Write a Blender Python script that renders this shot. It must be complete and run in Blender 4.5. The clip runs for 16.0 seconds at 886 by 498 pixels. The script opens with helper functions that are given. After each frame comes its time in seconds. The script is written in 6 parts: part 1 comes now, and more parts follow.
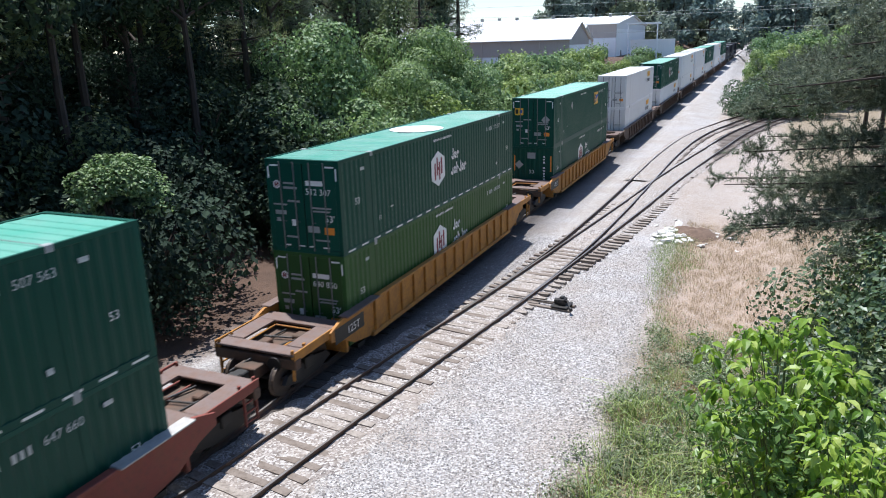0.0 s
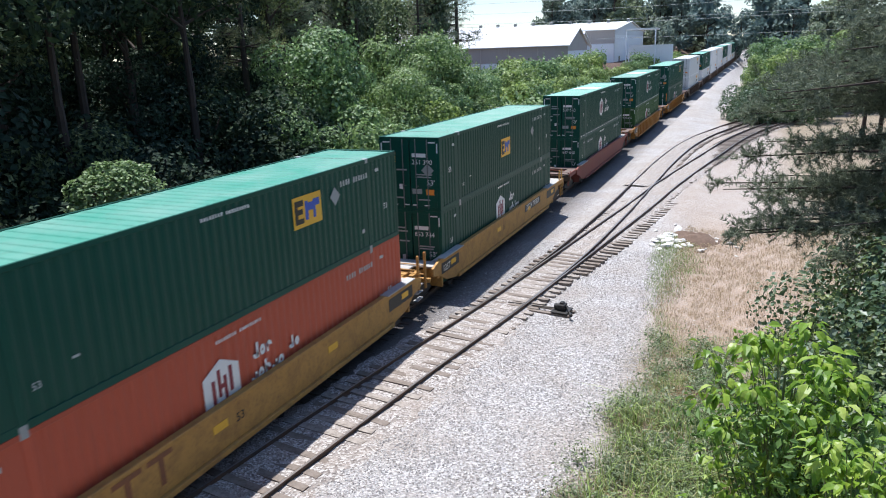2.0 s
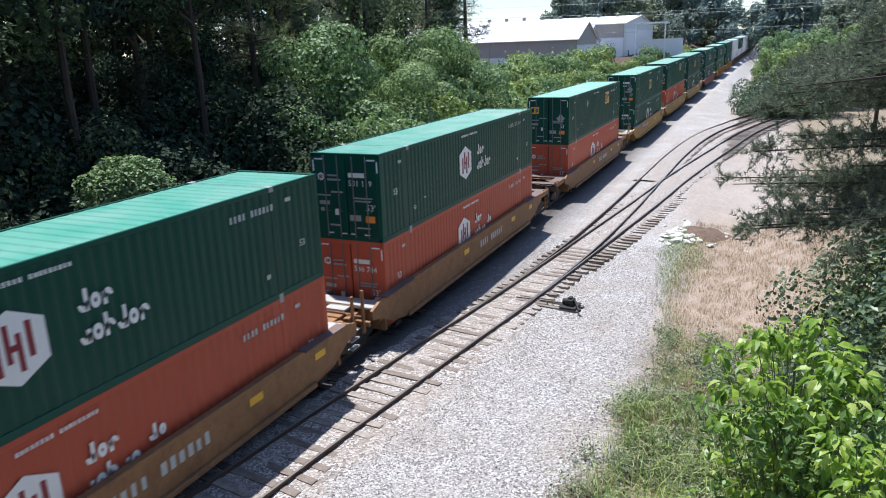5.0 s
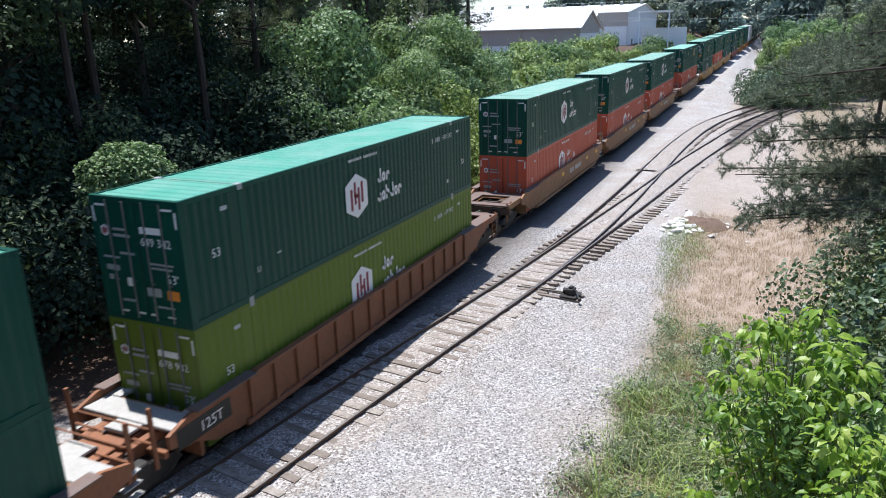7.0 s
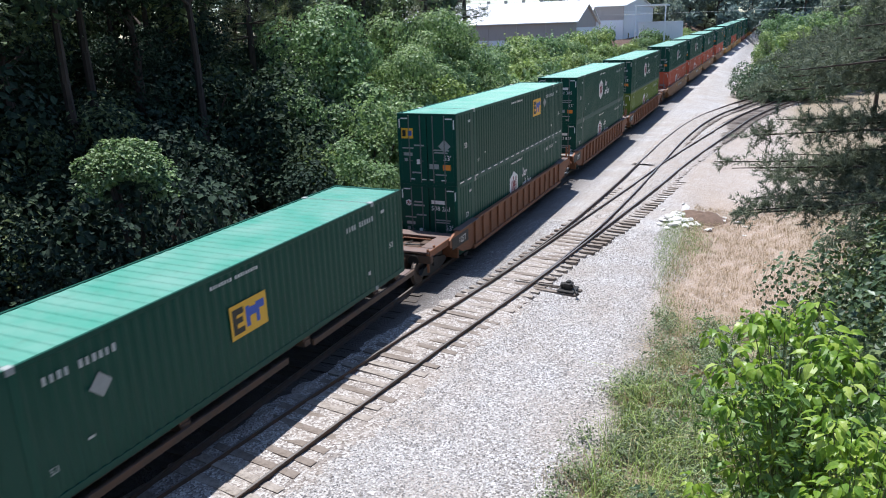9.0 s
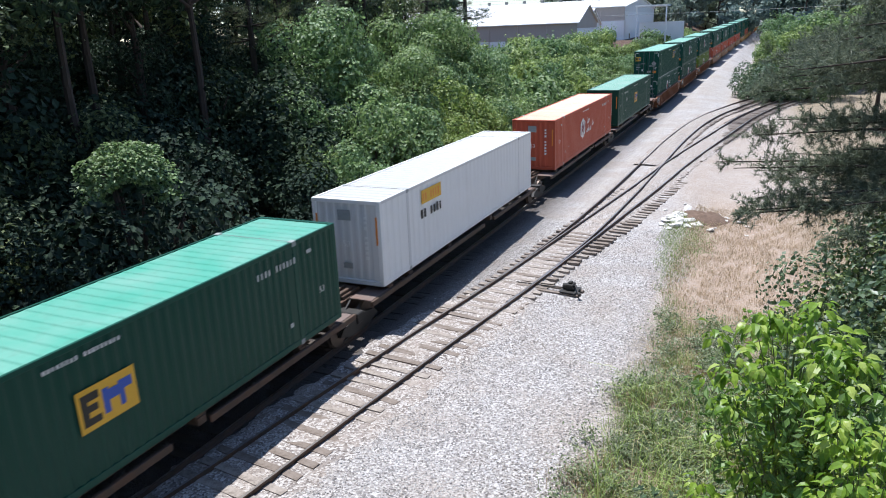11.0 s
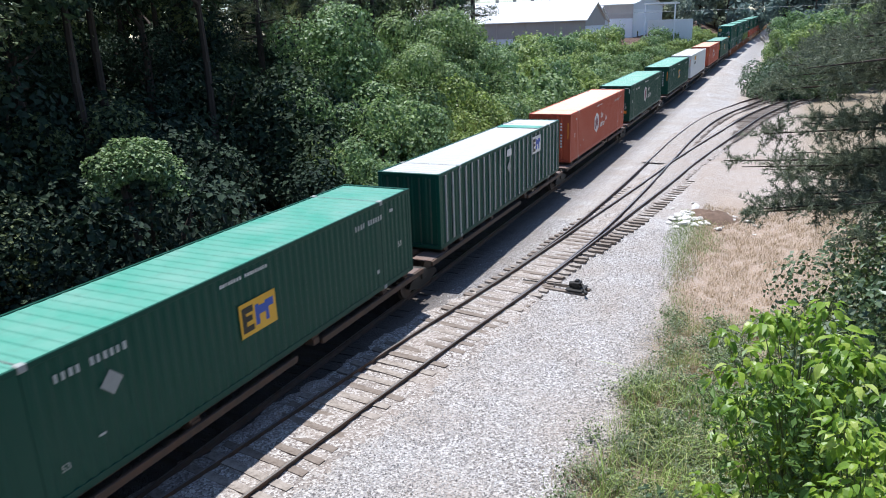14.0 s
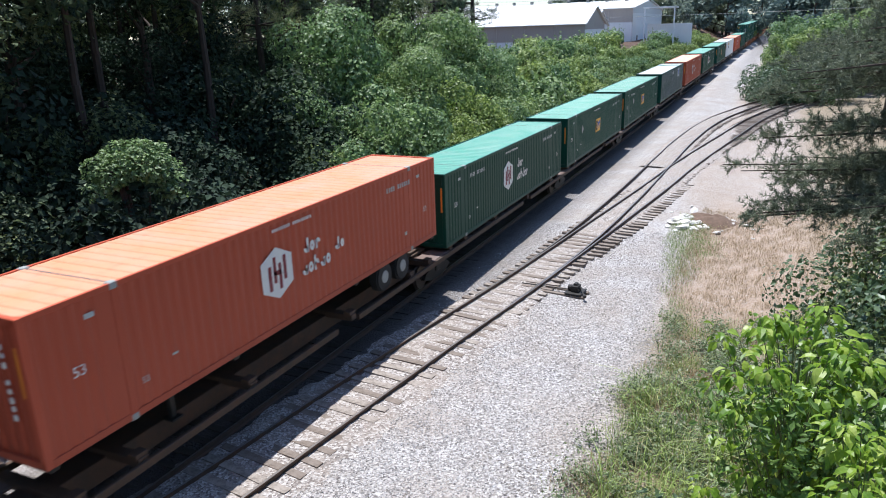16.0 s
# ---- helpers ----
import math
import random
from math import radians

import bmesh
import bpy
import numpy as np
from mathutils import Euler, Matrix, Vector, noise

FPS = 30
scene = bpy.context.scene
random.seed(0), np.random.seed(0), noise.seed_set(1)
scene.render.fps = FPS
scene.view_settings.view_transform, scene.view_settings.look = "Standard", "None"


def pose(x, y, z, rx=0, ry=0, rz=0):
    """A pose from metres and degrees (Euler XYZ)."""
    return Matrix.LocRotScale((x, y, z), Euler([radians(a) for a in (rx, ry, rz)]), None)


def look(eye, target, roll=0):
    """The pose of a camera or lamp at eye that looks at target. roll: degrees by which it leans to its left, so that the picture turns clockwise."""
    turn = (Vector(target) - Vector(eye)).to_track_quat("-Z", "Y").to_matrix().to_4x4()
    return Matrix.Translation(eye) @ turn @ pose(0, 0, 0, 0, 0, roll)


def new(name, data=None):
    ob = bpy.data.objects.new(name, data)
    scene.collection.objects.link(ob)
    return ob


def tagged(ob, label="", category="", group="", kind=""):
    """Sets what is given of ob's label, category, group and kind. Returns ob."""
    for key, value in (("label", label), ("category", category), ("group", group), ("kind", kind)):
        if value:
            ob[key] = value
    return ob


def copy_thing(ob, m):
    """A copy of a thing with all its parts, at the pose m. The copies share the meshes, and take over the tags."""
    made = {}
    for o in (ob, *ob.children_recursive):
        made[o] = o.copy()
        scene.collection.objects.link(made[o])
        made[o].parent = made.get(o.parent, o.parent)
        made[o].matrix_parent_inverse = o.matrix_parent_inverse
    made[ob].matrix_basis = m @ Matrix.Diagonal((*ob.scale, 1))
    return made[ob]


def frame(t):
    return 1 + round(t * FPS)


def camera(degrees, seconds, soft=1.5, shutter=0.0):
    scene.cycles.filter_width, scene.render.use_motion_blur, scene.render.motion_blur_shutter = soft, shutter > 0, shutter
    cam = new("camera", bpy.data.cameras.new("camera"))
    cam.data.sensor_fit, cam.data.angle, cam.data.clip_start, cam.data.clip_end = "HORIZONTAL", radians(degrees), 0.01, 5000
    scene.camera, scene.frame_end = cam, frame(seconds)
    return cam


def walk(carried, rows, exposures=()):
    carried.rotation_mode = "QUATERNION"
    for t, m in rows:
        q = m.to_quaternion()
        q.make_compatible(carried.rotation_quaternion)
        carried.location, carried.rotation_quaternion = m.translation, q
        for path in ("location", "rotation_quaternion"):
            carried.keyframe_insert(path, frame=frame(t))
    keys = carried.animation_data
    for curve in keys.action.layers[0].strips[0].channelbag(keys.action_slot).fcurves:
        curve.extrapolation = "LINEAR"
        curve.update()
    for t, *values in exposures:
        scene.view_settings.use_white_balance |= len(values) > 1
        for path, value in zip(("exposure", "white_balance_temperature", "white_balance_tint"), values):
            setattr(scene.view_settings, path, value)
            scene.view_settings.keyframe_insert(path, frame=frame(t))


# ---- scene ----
cam = camera(63.92, 16.0, soft=1.0, shutter=0.08)
EYE = (12.36, 0.0, 9.29)
PATH = [(0, 23.54, -15.96, 1.57), (0.5, 23.74, -15.85, 1.90), (1, 23.80, -15.65, 2.28), (1.5, 23.47, -15.62, 2.21),
        (2, 23.44, -15.48, 1.79), (2.5, 23.61, -15.43, 1.56), (3, 23.48, -15.22, 1.80), (3.5, 23.70, -15.12, 1.60),
        (4, 23.59, -15.08, 1.60), (4.5, 23.97, -15.41, 1.95), (7, 24.29, -16.80, 1.54), (7.5, 24.47, -16.92, 1.75),
        (8, 24.27, -16.83, 1.83), (8.5, 23.83, -16.89, 1.84), (9, 24.00, -17.20, 1.78), (11.5, 24.08, -17.03, 2.10),
        (12, 24.10, -16.93, 2.02), (12.5, 24.27, -16.88, 2.02), (13, 24.57, -16.93, 2.26), (13.5, 24.46, -17.22, 2.23)]
PATH += [(14, 24.66, -17.27, 1.94), (14.5, 24.46, -17.12, 2.06), (15, 24.59, -17.01, 1.89), (15.5, 24.41, -16.90, 1.84),
         (16, 24.64, -17.04, 1.72)]
walk(cam, [(t, pose(*EYE, 90 + p, r, y)) for t, y, p, r in PATH], exposures=[(0, 0.63, 6190, 12), (9, 0.63, 6190, 12), (11.5, 0.57, 6190, 12), (16, 0.57, 6190, 12)])

# ---- light: a high midday sun, ahead and to the left of the line ----
SUN = Vector((-0.225, 0.16, 1.0)).normalized()
world = bpy.data.worlds.new("sky")
scene.world = world
world.use_nodes = True
wn = world.node_tree
sky = wn.nodes.new("ShaderNodeTexSky")
sky.sky_type, sky.sun_disc = "NISHITA", False
sky.sun_elevation, sky.sun_rotation = math.asin(SUN.z), math.atan2(SUN.x, SUN.y)
sky.dust_density, sky.air_density, sky.ozone_density = 0.3, 1.0, 3.5
wn.nodes["Background"].inputs["Strength"].default_value = 0.115
wn.links.new(sky.outputs["Color"], wn.nodes["Background"].inputs["Color"])
lamp = bpy.data.lights.new("sun", "SUN")
lamp.energy, lamp.angle, lamp.color = 4.8, radians(0.53), (1.0, 0.985, 0.95)
new("sun", lamp).matrix_world = look((0, 0, 60), Vector((0, 0, 60)) - SUN)


# ---- materials ----
def nodes(name, rough=0.6, metal=0.0):
    m = bpy.data.materials.new(name)
    m.use_nodes = True
    b = m.node_tree.nodes["Principled BSDF"]
    b.inputs["Roughness"].default_value, b.inputs["Metallic"].default_value = rough, metal
    return m, m.node_tree, b


def noise_of(nt, scale, detail=4.0, rough=0.6, coord="Object", stretch=None):
    tc = nt.nodes.new("ShaderNodeTexCoord")
    n = nt.nodes.new("ShaderNodeTexNoise")
    n.inputs["Scale"].default_value, n.inputs["Detail"].default_value, n.inputs["Roughness"].default_value = scale, detail, rough
    if stretch:
        mp = nt.nodes.new("ShaderNodeMapping")
        mp.inputs["Scale"].default_value = stretch
        nt.links.new(tc.outputs[coord], mp.inputs["Vector"])
        nt.links.new(mp.outputs["Vector"], n.inputs["Vector"])
    else:
        nt.links.new(tc.outputs[coord], n.inputs["Vector"])
    return n.outputs["Fac"]


def ramp(nt, fac, stops):
    r = nt.nodes.new("ShaderNodeValToRGB")
    e = r.color_ramp.elements
    while len(e) < len(stops):
        e.new(0.5)
    for el, (p, c) in zip(e, stops):
        el.position, el.color = p, (*c, 1) if len(c) == 3 else c
    nt.links.new(fac, r.inputs["Fac"])
    return r.outputs["Color"]


def mix(nt, fac, a, b, kind="MIX"):
    m = nt.nodes.new("ShaderNodeMix")
    m.data_type, m.blend_type = "RGBA", kind
    for sock, v in ((m.inputs[0], fac), (m.inputs[6], a), (m.inputs[7], b)):
        if isinstance(v, (int, float)):
            sock.default_value = v
        elif isinstance(v, tuple):
            sock.default_value = (*v, 1)
        else:
            nt.links.new(v, sock)
    return m.outputs[2]


def bump(nt, b, height, strength=0.3, dist=0.02):
    n = nt.nodes.new("ShaderNodeBump")
    n.inputs["Strength"].default_value, n.inputs["Distance"].default_value = strength, dist
    nt.links.new(height, n.inputs["Height"])
    nt.links.new(n.outputs["Normal"], b.inputs["Normal"])


def shade(c, k):
    return tuple(min(1.0, v * k) for v in c)


def paint(name, c, rough=0.45, dirt=(0.09, 0.07, 0.05), amount=0.16, metal=0.0, fading=0.012):
    """Weathered paint: streaks, fading and grime."""
    m, nt, b = nodes(name, rough, metal)
    info = nt.nodes.new("ShaderNodeObjectInfo")
    base = mix(nt, info.outputs["Random"], shade(c, 0.88), shade(c, 1.12))
    fade = ramp(nt, noise_of(nt, 0.7, 5), [(0.35, (0, 0, 0)), (0.7, (1, 1, 1))])
    col = mix(nt, fade, base, mix(nt, fading, base, (0.45, 0.47, 0.45)))
    streak = ramp(nt, noise_of(nt, 3.0, 6, 0.7, stretch=(1, 1, 0.12)), [(0.52, (0, 0, 0)), (0.78, (amount,) * 3)])
    col = mix(nt, streak, col, dirt)
    nt.links.new(col, b.inputs["Base Color"])
    b.inputs["Specular IOR Level"].default_value = 0.24
    bump(nt, b, noise_of(nt, 30, 3), 0.08, 0.004)
    return m


def plain(name, c, rough=0.6, metal=0.0, var=0.25, scale=8.0):
    m, nt, b = nodes(name, rough, metal)
    col = mix(nt, noise_of(nt, scale, 5), shade(c, 1 - var), shade(c, 1 + var))
    nt.links.new(col, b.inputs["Base Color"])
    bump(nt, b, noise_of(nt, scale * 5, 4), 0.2, 0.005)
    return m


def rusty(name, c, rust=(0.16, 0.07, 0.035), amount=0.6, rough=0.7):
    m, nt, b = nodes(name, rough)
    f = ramp(nt, noise_of(nt, 2.2, 8, 0.7), [(0.42, (0, 0, 0)), (0.66, (amount,) * 3)])
    col = mix(nt, f, mix(nt, noise_of(nt, 0.5, 3), shade(c, 0.75), shade(c, 1.15)), rust)
    col = mix(nt, ramp(nt, noise_of(nt, 9, 6, 0.75), [(0.5, (0, 0, 0)), (0.75, (0.5, 0.5, 0.5))]), col, (0.05, 0.04, 0.035))
    nt.links.new(col, b.inputs["Base Color"])
    bump(nt, b, noise_of(nt, 25, 5), 0.25, 0.006)
    return m


def leaf_mat(name, dark, light, through_light=0.35, rough=0.5, tips=None):
    m, nt, b = nodes(name, rough)
    geo = nt.nodes.new("ShaderNodeNewGeometry")
    stops = [(0.0, dark), (0.75, light)] + ([(0.97, tips)] if tips else [])
    col = ramp(nt, geo.outputs["Random Per Island"], stops)
    col = mix(nt, noise_of(nt, 0.6, 3), mix(nt, 1.0, col, (0.74, 0.75, 0.74), "MULTIPLY"), col)
    info = nt.nodes.new("ShaderNodeObjectInfo")
    col = mix(nt, 1.0, col, ramp(nt, info.outputs["Random"], [(0.0, (0.72, 0.84, 0.95)), (0.5, (0.95, 0.96, 0.95)), (1.0, (1.12, 1.05, 0.68))]), "MULTIPLY")
    nt.links.new(col, b.inputs["Base Color"])
    t = nt.nodes.new("ShaderNodeBsdfTranslucent")
    nt.links.new(col, t.inputs["Color"])
    ms = nt.nodes.new("ShaderNodeMixShader")
    ms.inputs["Fac"].default_value = through_light
    nt.links.new(b.outputs["BSDF"], ms.inputs[1])
    nt.links.new(t.outputs["BSDF"], ms.inputs[2])
    nt.links.new(ms.outputs["Shader"], nt.nodes["Material Output"].inputs["Surface"])
    return m


def shade_mix(nt, col, k):
    return mix(nt, 1.0, col, (k, k, k), "MULTIPLY")


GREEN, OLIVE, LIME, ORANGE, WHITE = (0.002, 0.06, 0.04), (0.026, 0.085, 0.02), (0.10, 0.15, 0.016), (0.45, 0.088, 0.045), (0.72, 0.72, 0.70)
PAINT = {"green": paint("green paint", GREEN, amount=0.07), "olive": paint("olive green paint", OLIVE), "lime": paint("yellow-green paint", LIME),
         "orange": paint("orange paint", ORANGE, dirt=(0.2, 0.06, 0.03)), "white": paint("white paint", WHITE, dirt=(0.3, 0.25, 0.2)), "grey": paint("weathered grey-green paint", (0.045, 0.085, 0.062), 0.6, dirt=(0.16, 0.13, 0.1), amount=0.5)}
# coloured roofs are paler than their side walls, the white roof greyer
ROOF = {"green": paint("paler green roof paint", (0.065, 0.29, 0.215), 0.5, amount=0.25, fading=0.22), "olive": paint("paler olive roof paint", (0.06, 0.2, 0.06)),
        "lime": paint("paler lime roof paint", (0.15, 0.25, 0.06)), "orange": paint("paler orange roof paint", (0.66, 0.29, 0.16), 0.42, amount=0.3, fading=0.25),
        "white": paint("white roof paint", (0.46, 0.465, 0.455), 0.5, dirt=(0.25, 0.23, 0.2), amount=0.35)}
MARK_WHITE = plain("white marking", (0.75, 0.75, 0.72), 0.5, var=0.1)
MARK_RED = plain("dark red marking", (0.22, 0.02, 0.03), 0.5, var=0.1)
MARK_YELLOW = plain("yellow marking", (0.75, 0.42, 0.03), 0.5, var=0.1)
MARK_BLUE = plain("blue marking", (0.03, 0.09, 0.42), 0.5, var=0.1)
MARK_BLACK = plain("black marking", (0.012, 0.014, 0.012), 0.5, var=0.1)
MARK_PALE = plain("worn pale marking", (0.46, 0.49, 0.47), 0.6, var=0.3)
MARK_GREY = plain("grey label", (0.3, 0.32, 0.31), 0.5, var=0.2)
MARK_ORANGE = plain("orange label", (0.75, 0.25, 0.03), 0.5, var=0.1)
STEEL = plain("dull lock rod steel", (0.16, 0.17, 0.165), 0.5, 0.4)
DARK = plain("black running gear", (0.018, 0.016, 0.014), 0.6)
RUBBER = plain("tyre rubber", (0.02, 0.02, 0.02), 0.8)
WHEEL_STEEL = plain("worn wheel steel", (0.13, 0.10, 0.08), 0.5, 0.5)
CAR = {"yellow": rusty("yellow car paint", (0.47, 0.25, 0.06), amount=0.4), "amber": rusty("amber car paint", (0.46, 0.2, 0.03), amount=0.5),
       "brown": rusty("brown car paint", (0.25, 0.095, 0.04), amount=0.5), "red": rusty("red oxide car paint", (0.22, 0.05, 0.035), amount=0.4),
       "rust": rusty("rusty tan car paint", (0.30, 0.15, 0.06), amount=0.6), "dark": rusty("dark brown car paint", (0.07, 0.045, 0.03), amount=0.5)}
GRATING = {"yellow": plain("light walkway grating", (0.38, 0.365, 0.34), 0.7), "other": rusty("brown walkway grating", (0.16, 0.115, 0.10), amount=0.5)}
RAIL = rusty("rusty rail web", (0.08, 0.055, 0.042), amount=0.6)
RAIL_TOP = plain("polished rail head", (0.30, 0.28, 0.26), 0.35, 0.7)
TIE = [rusty("weathered grey tie %s" % k, c, rust=(0.1, 0.075, 0.055), amount=0.7, rough=0.9) for k, c in
       (("pale", (0.34, 0.295, 0.255)), ("dark", (0.22, 0.18, 0.15)), ("oily shaded", (0.06, 0.05, 0.042)))]
BARK = rusty("pine bark", (0.065, 0.047, 0.037), rust=(0.03, 0.025, 0.02), amount=0.7, rough=0.95)
STEM = plain("green-brown young stem", (0.13, 0.15, 0.06), 0.7)
# the palest stop paints whitish glints on single vine leaves
LEAF_VINE = leaf_mat("vine leaves", (0.10, 0.18, 0.06), (0.33, 0.45, 0.16), 0.42, 0.5, tips=(0.42, 0.52, 0.28))
# the wood's shade is put into this dark leaf colour
LEAF_SHADED = leaf_mat("shade-darkened forest leaves", (0.014, 0.03, 0.02), (0.04, 0.072, 0.041), 0.18, 0.95)
# lighter copy that paints sunlit patches and haze into the wood
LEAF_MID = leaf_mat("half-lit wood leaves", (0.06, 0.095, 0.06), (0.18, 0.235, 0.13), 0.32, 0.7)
# pale bluish leaves: distance haze put into the colour
LEAF_HAZE = leaf_mat("hazed far wood leaves", (0.14, 0.19, 0.16), (0.28, 0.34, 0.27), 0.35, 0.6)
# here too the palest stop stands for glints off glossy leaves
LEAF_BUSH = leaf_mat("dark shrub leaves", (0.04, 0.075, 0.035), (0.14, 0.205, 0.085), 0.3, 0.45, tips=(0.32, 0.37, 0.24))
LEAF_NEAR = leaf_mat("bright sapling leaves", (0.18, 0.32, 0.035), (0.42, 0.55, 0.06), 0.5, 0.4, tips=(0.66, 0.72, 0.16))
# darker copy for inside the crown, its shade put into the colour
LEAF_INNER = leaf_mat("shaded green sapling leaves", (0.08, 0.16, 0.035), (0.22, 0.35, 0.09), 0.45, 0.45)
NEEDLE = leaf_mat("pine needles", (0.075, 0.095, 0.065), (0.27, 0.305, 0.195), 0.36, 0.55)
LEAF_WEED = leaf_mat("weed leaves", (0.11, 0.15, 0.065), (0.33, 0.40, 0.20), 0.35, 0.5, tips=(0.52, 0.5, 0.36))
GRASS_MAT = leaf_mat("green grass blades", (0.17, 0.25, 0.075), (0.38, 0.50, 0.17), 0.4, 0.55, tips=(0.55, 0.5, 0.32))
STRAW = leaf_mat("dry straw grass", (0.36, 0.25, 0.13), (0.6, 0.43, 0.26), 0.3, 0.7)
CONCRETE_WHITE = paint("white cladding", (0.76, 0.78, 0.8), 0.6, dirt=(0.35, 0.33, 0.3))
CLAD_GREY = paint("grey-tan cladding", (0.44, 0.40, 0.37), 0.6)
ROOF_WHITE = plain("white metal roof", (0.8, 0.8, 0.79), 0.35, var=0.05)
GLASS_DARK = plain("dark window glass", (0.02, 0.025, 0.03), 0.1)
RUBBLE = plain("pale broken concrete", (0.6, 0.58, 0.55), 0.9, var=0.2, scale=3)


def stone_mat():
    m, nt, b = nodes("ballast stone", 0.85)
    geo = nt.nodes.new("ShaderNodeNewGeometry")
    col = ramp(nt, geo.outputs["Random Per Island"], [(0, (0.22, 0.205, 0.2)), (0.5, (0.41, 0.39, 0.375)), (1, (0.6, 0.58, 0.56))])
    nt.links.new(mix(nt, 1.0, col, ramp(nt, noise_of(nt, 0.25, 4), [(0.35, (0.82, 0.77, 0.72)), (0.65, (1, 1, 1))]), "MULTIPLY"), b.inputs["Base Color"])
    return m


def ground_mat():
    """Grey crushed stone by the line, dusty earth and straw on the right, leaf litter under the trees."""
    m, nt, b = nodes("ground", 0.92)
    tc = nt.nodes.new("ShaderNodeTexCoord")
    sep = nt.nodes.new("ShaderNodeSeparateXYZ")
    nt.links.new(tc.outputs["Object"], sep.inputs[0])

    def cells(scale):
        v = nt.nodes.new("ShaderNodeTexVoronoi")
        v.inputs["Scale"].default_value = scale
        nt.links.new(tc.outputs["Object"], v.inputs["Vector"])
        return v

    def band(lo, hi, axis="X", wobble=1.6):
        add = nt.nodes.new("ShaderNodeMath")
        add.operation = "MULTIPLY_ADD"
        nt.links.new(noise_of(nt, 0.35, 5, 0.65), add.inputs[0])
        add.inputs[1].default_value = wobble * 2
        nt.links.new(sep.outputs[axis], add.inputs[2])
        mr = nt.nodes.new("ShaderNodeMapRange")
        mr.inputs["From Min"].default_value, mr.inputs["From Max"].default_value = lo + wobble, hi + wobble
        nt.links.new(add.outputs[0], mr.inputs["Value"])
        return mr.outputs["Result"]
    va, vb = cells(19), cells(8)
    gravel = ramp(nt, va.outputs["Color"], [(0.12, (0.23, 0.215, 0.21)), (0.5, (0.43, 0.41, 0.40)), (0.88, (0.62, 0.60, 0.585))])
    gravel = mix(nt, ramp(nt, noise_of(nt, 0.35, 6), [(0.38, (0, 0, 0)), (0.62, (1, 1, 1))]), mix(nt, 0.45, shade_mix(nt, gravel, 0.8), (0.42, 0.35, 0.29)), gravel)
    dusty = mix(nt, noise_of(nt, 1.2, 6), (0.27, 0.19, 0.135), (0.47, 0.37, 0.29))
    dusty = mix(nt, ramp(nt, noise_of(nt, 9, 4), [(0.55, (0, 0, 0)), (0.7, (0.7, 0.7, 0.7))]), dusty, (0.5, 0.47, 0.43))
    green = mix(nt, noise_of(nt, 2.0, 6), (0.17, 0.135, 0.085), (0.36, 0.29, 0.21))
    litter = mix(nt, noise_of(nt, 1.1, 7), (0.045, 0.027, 0.018), (0.15, 0.088, 0.058))
    verge = mix(nt, band(21, 26, "Y", 1.0), green, dusty)
    col = mix(nt, band(8.8, 10.0), gravel, verge)
    far = mix(nt, band(7.6, 8.4, wobble=1.0), gravel, dusty)
    col = mix(nt, band(36, 44, "Y"), col, mix(nt, 0.5, far, gravel))
    col = mix(nt, band(13.5, 16), col, green)
    # oil and brake dust between the main rails, spread wider to paint in shade
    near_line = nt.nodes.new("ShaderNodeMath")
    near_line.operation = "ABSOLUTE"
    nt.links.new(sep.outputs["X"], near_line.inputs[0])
    soot_shade = nt.nodes.new("ShaderNodeMapRange")
    soot_shade.inputs["From Min"].default_value, soot_shade.inputs["From Max"].default_value = 3.5, 1.3
    nt.links.new(near_line.outputs[0], soot_shade.inputs["Value"])
    col = mix(nt, soot_shade.outputs["Result"], col, mix(nt, noise_of(nt, 1.5, 6), (0.03, 0.027, 0.024), (0.12, 0.10, 0.09)))
    left = nt.nodes.new("ShaderNodeMath")
    left.operation = "SUBTRACT"
    left.inputs[0].default_value = 1.0
    nt.links.new(band(-5.2, -3.2, wobble=0.8), left.inputs[1])
    col = mix(nt, left.outputs[0], col, litter)
    nt.links.new(col, b.inputs["Base Color"])
    h = mix(nt, 0.4, va.outputs["Distance"], vb.outputs["Distance"])
    bump(nt, b, h, 1.0, 0.09)
    return m


# ---- mesh helpers ----
def finish(ob, parent=None, label=""):
    if parent is not None:
        ob.parent = parent
    if label:
        tagged(ob, label)
    return ob


def mesh_from(name, verts, faces, material, smooth=False):
    me = bpy.data.meshes.new(name)
    me.from_pydata(verts if isinstance(verts, list) else verts.tolist(), [], faces if isinstance(faces, list) else faces.tolist())
    me.materials.append(material)
    if smooth:
        me.polygons.foreach_set("use_smooth", [True] * len(me.polygons))
    return me


def part(name, bm, material, parent, label="", at=None):
    """Links a bmesh, or a mesh that is already built, as one object under its thing."""
    if isinstance(bm, bmesh.types.BMesh):
        me = bpy.data.meshes.new(name)
        bm.to_mesh(me)
        bm.free()
        me.materials.append(material)
    else:
        me = bm
    ob = new(name, me)
    if at is not None:
        ob.matrix_basis = at
    return finish(ob, parent, label)


def boxes(*spans, bevel=0.0):
    """A bmesh of boxes, each given as x0, x1, y0, y1, z0, z1."""
    bm = bmesh.new()
    for x0, x1, y0, y1, z0, z1 in spans:
        m = Matrix.LocRotScale(((x0 + x1) / 2, (y0 + y1) / 2, (z0 + z1) / 2), None, (x1 - x0, y1 - y0, z1 - z0))
        bmesh.ops.create_cube(bm, size=1, matrix=m)
    if bevel:
        bmesh.ops.bevel(bm, geom=bm.edges[:], offset=bevel, segments=1, affect="EDGES")
    return bm


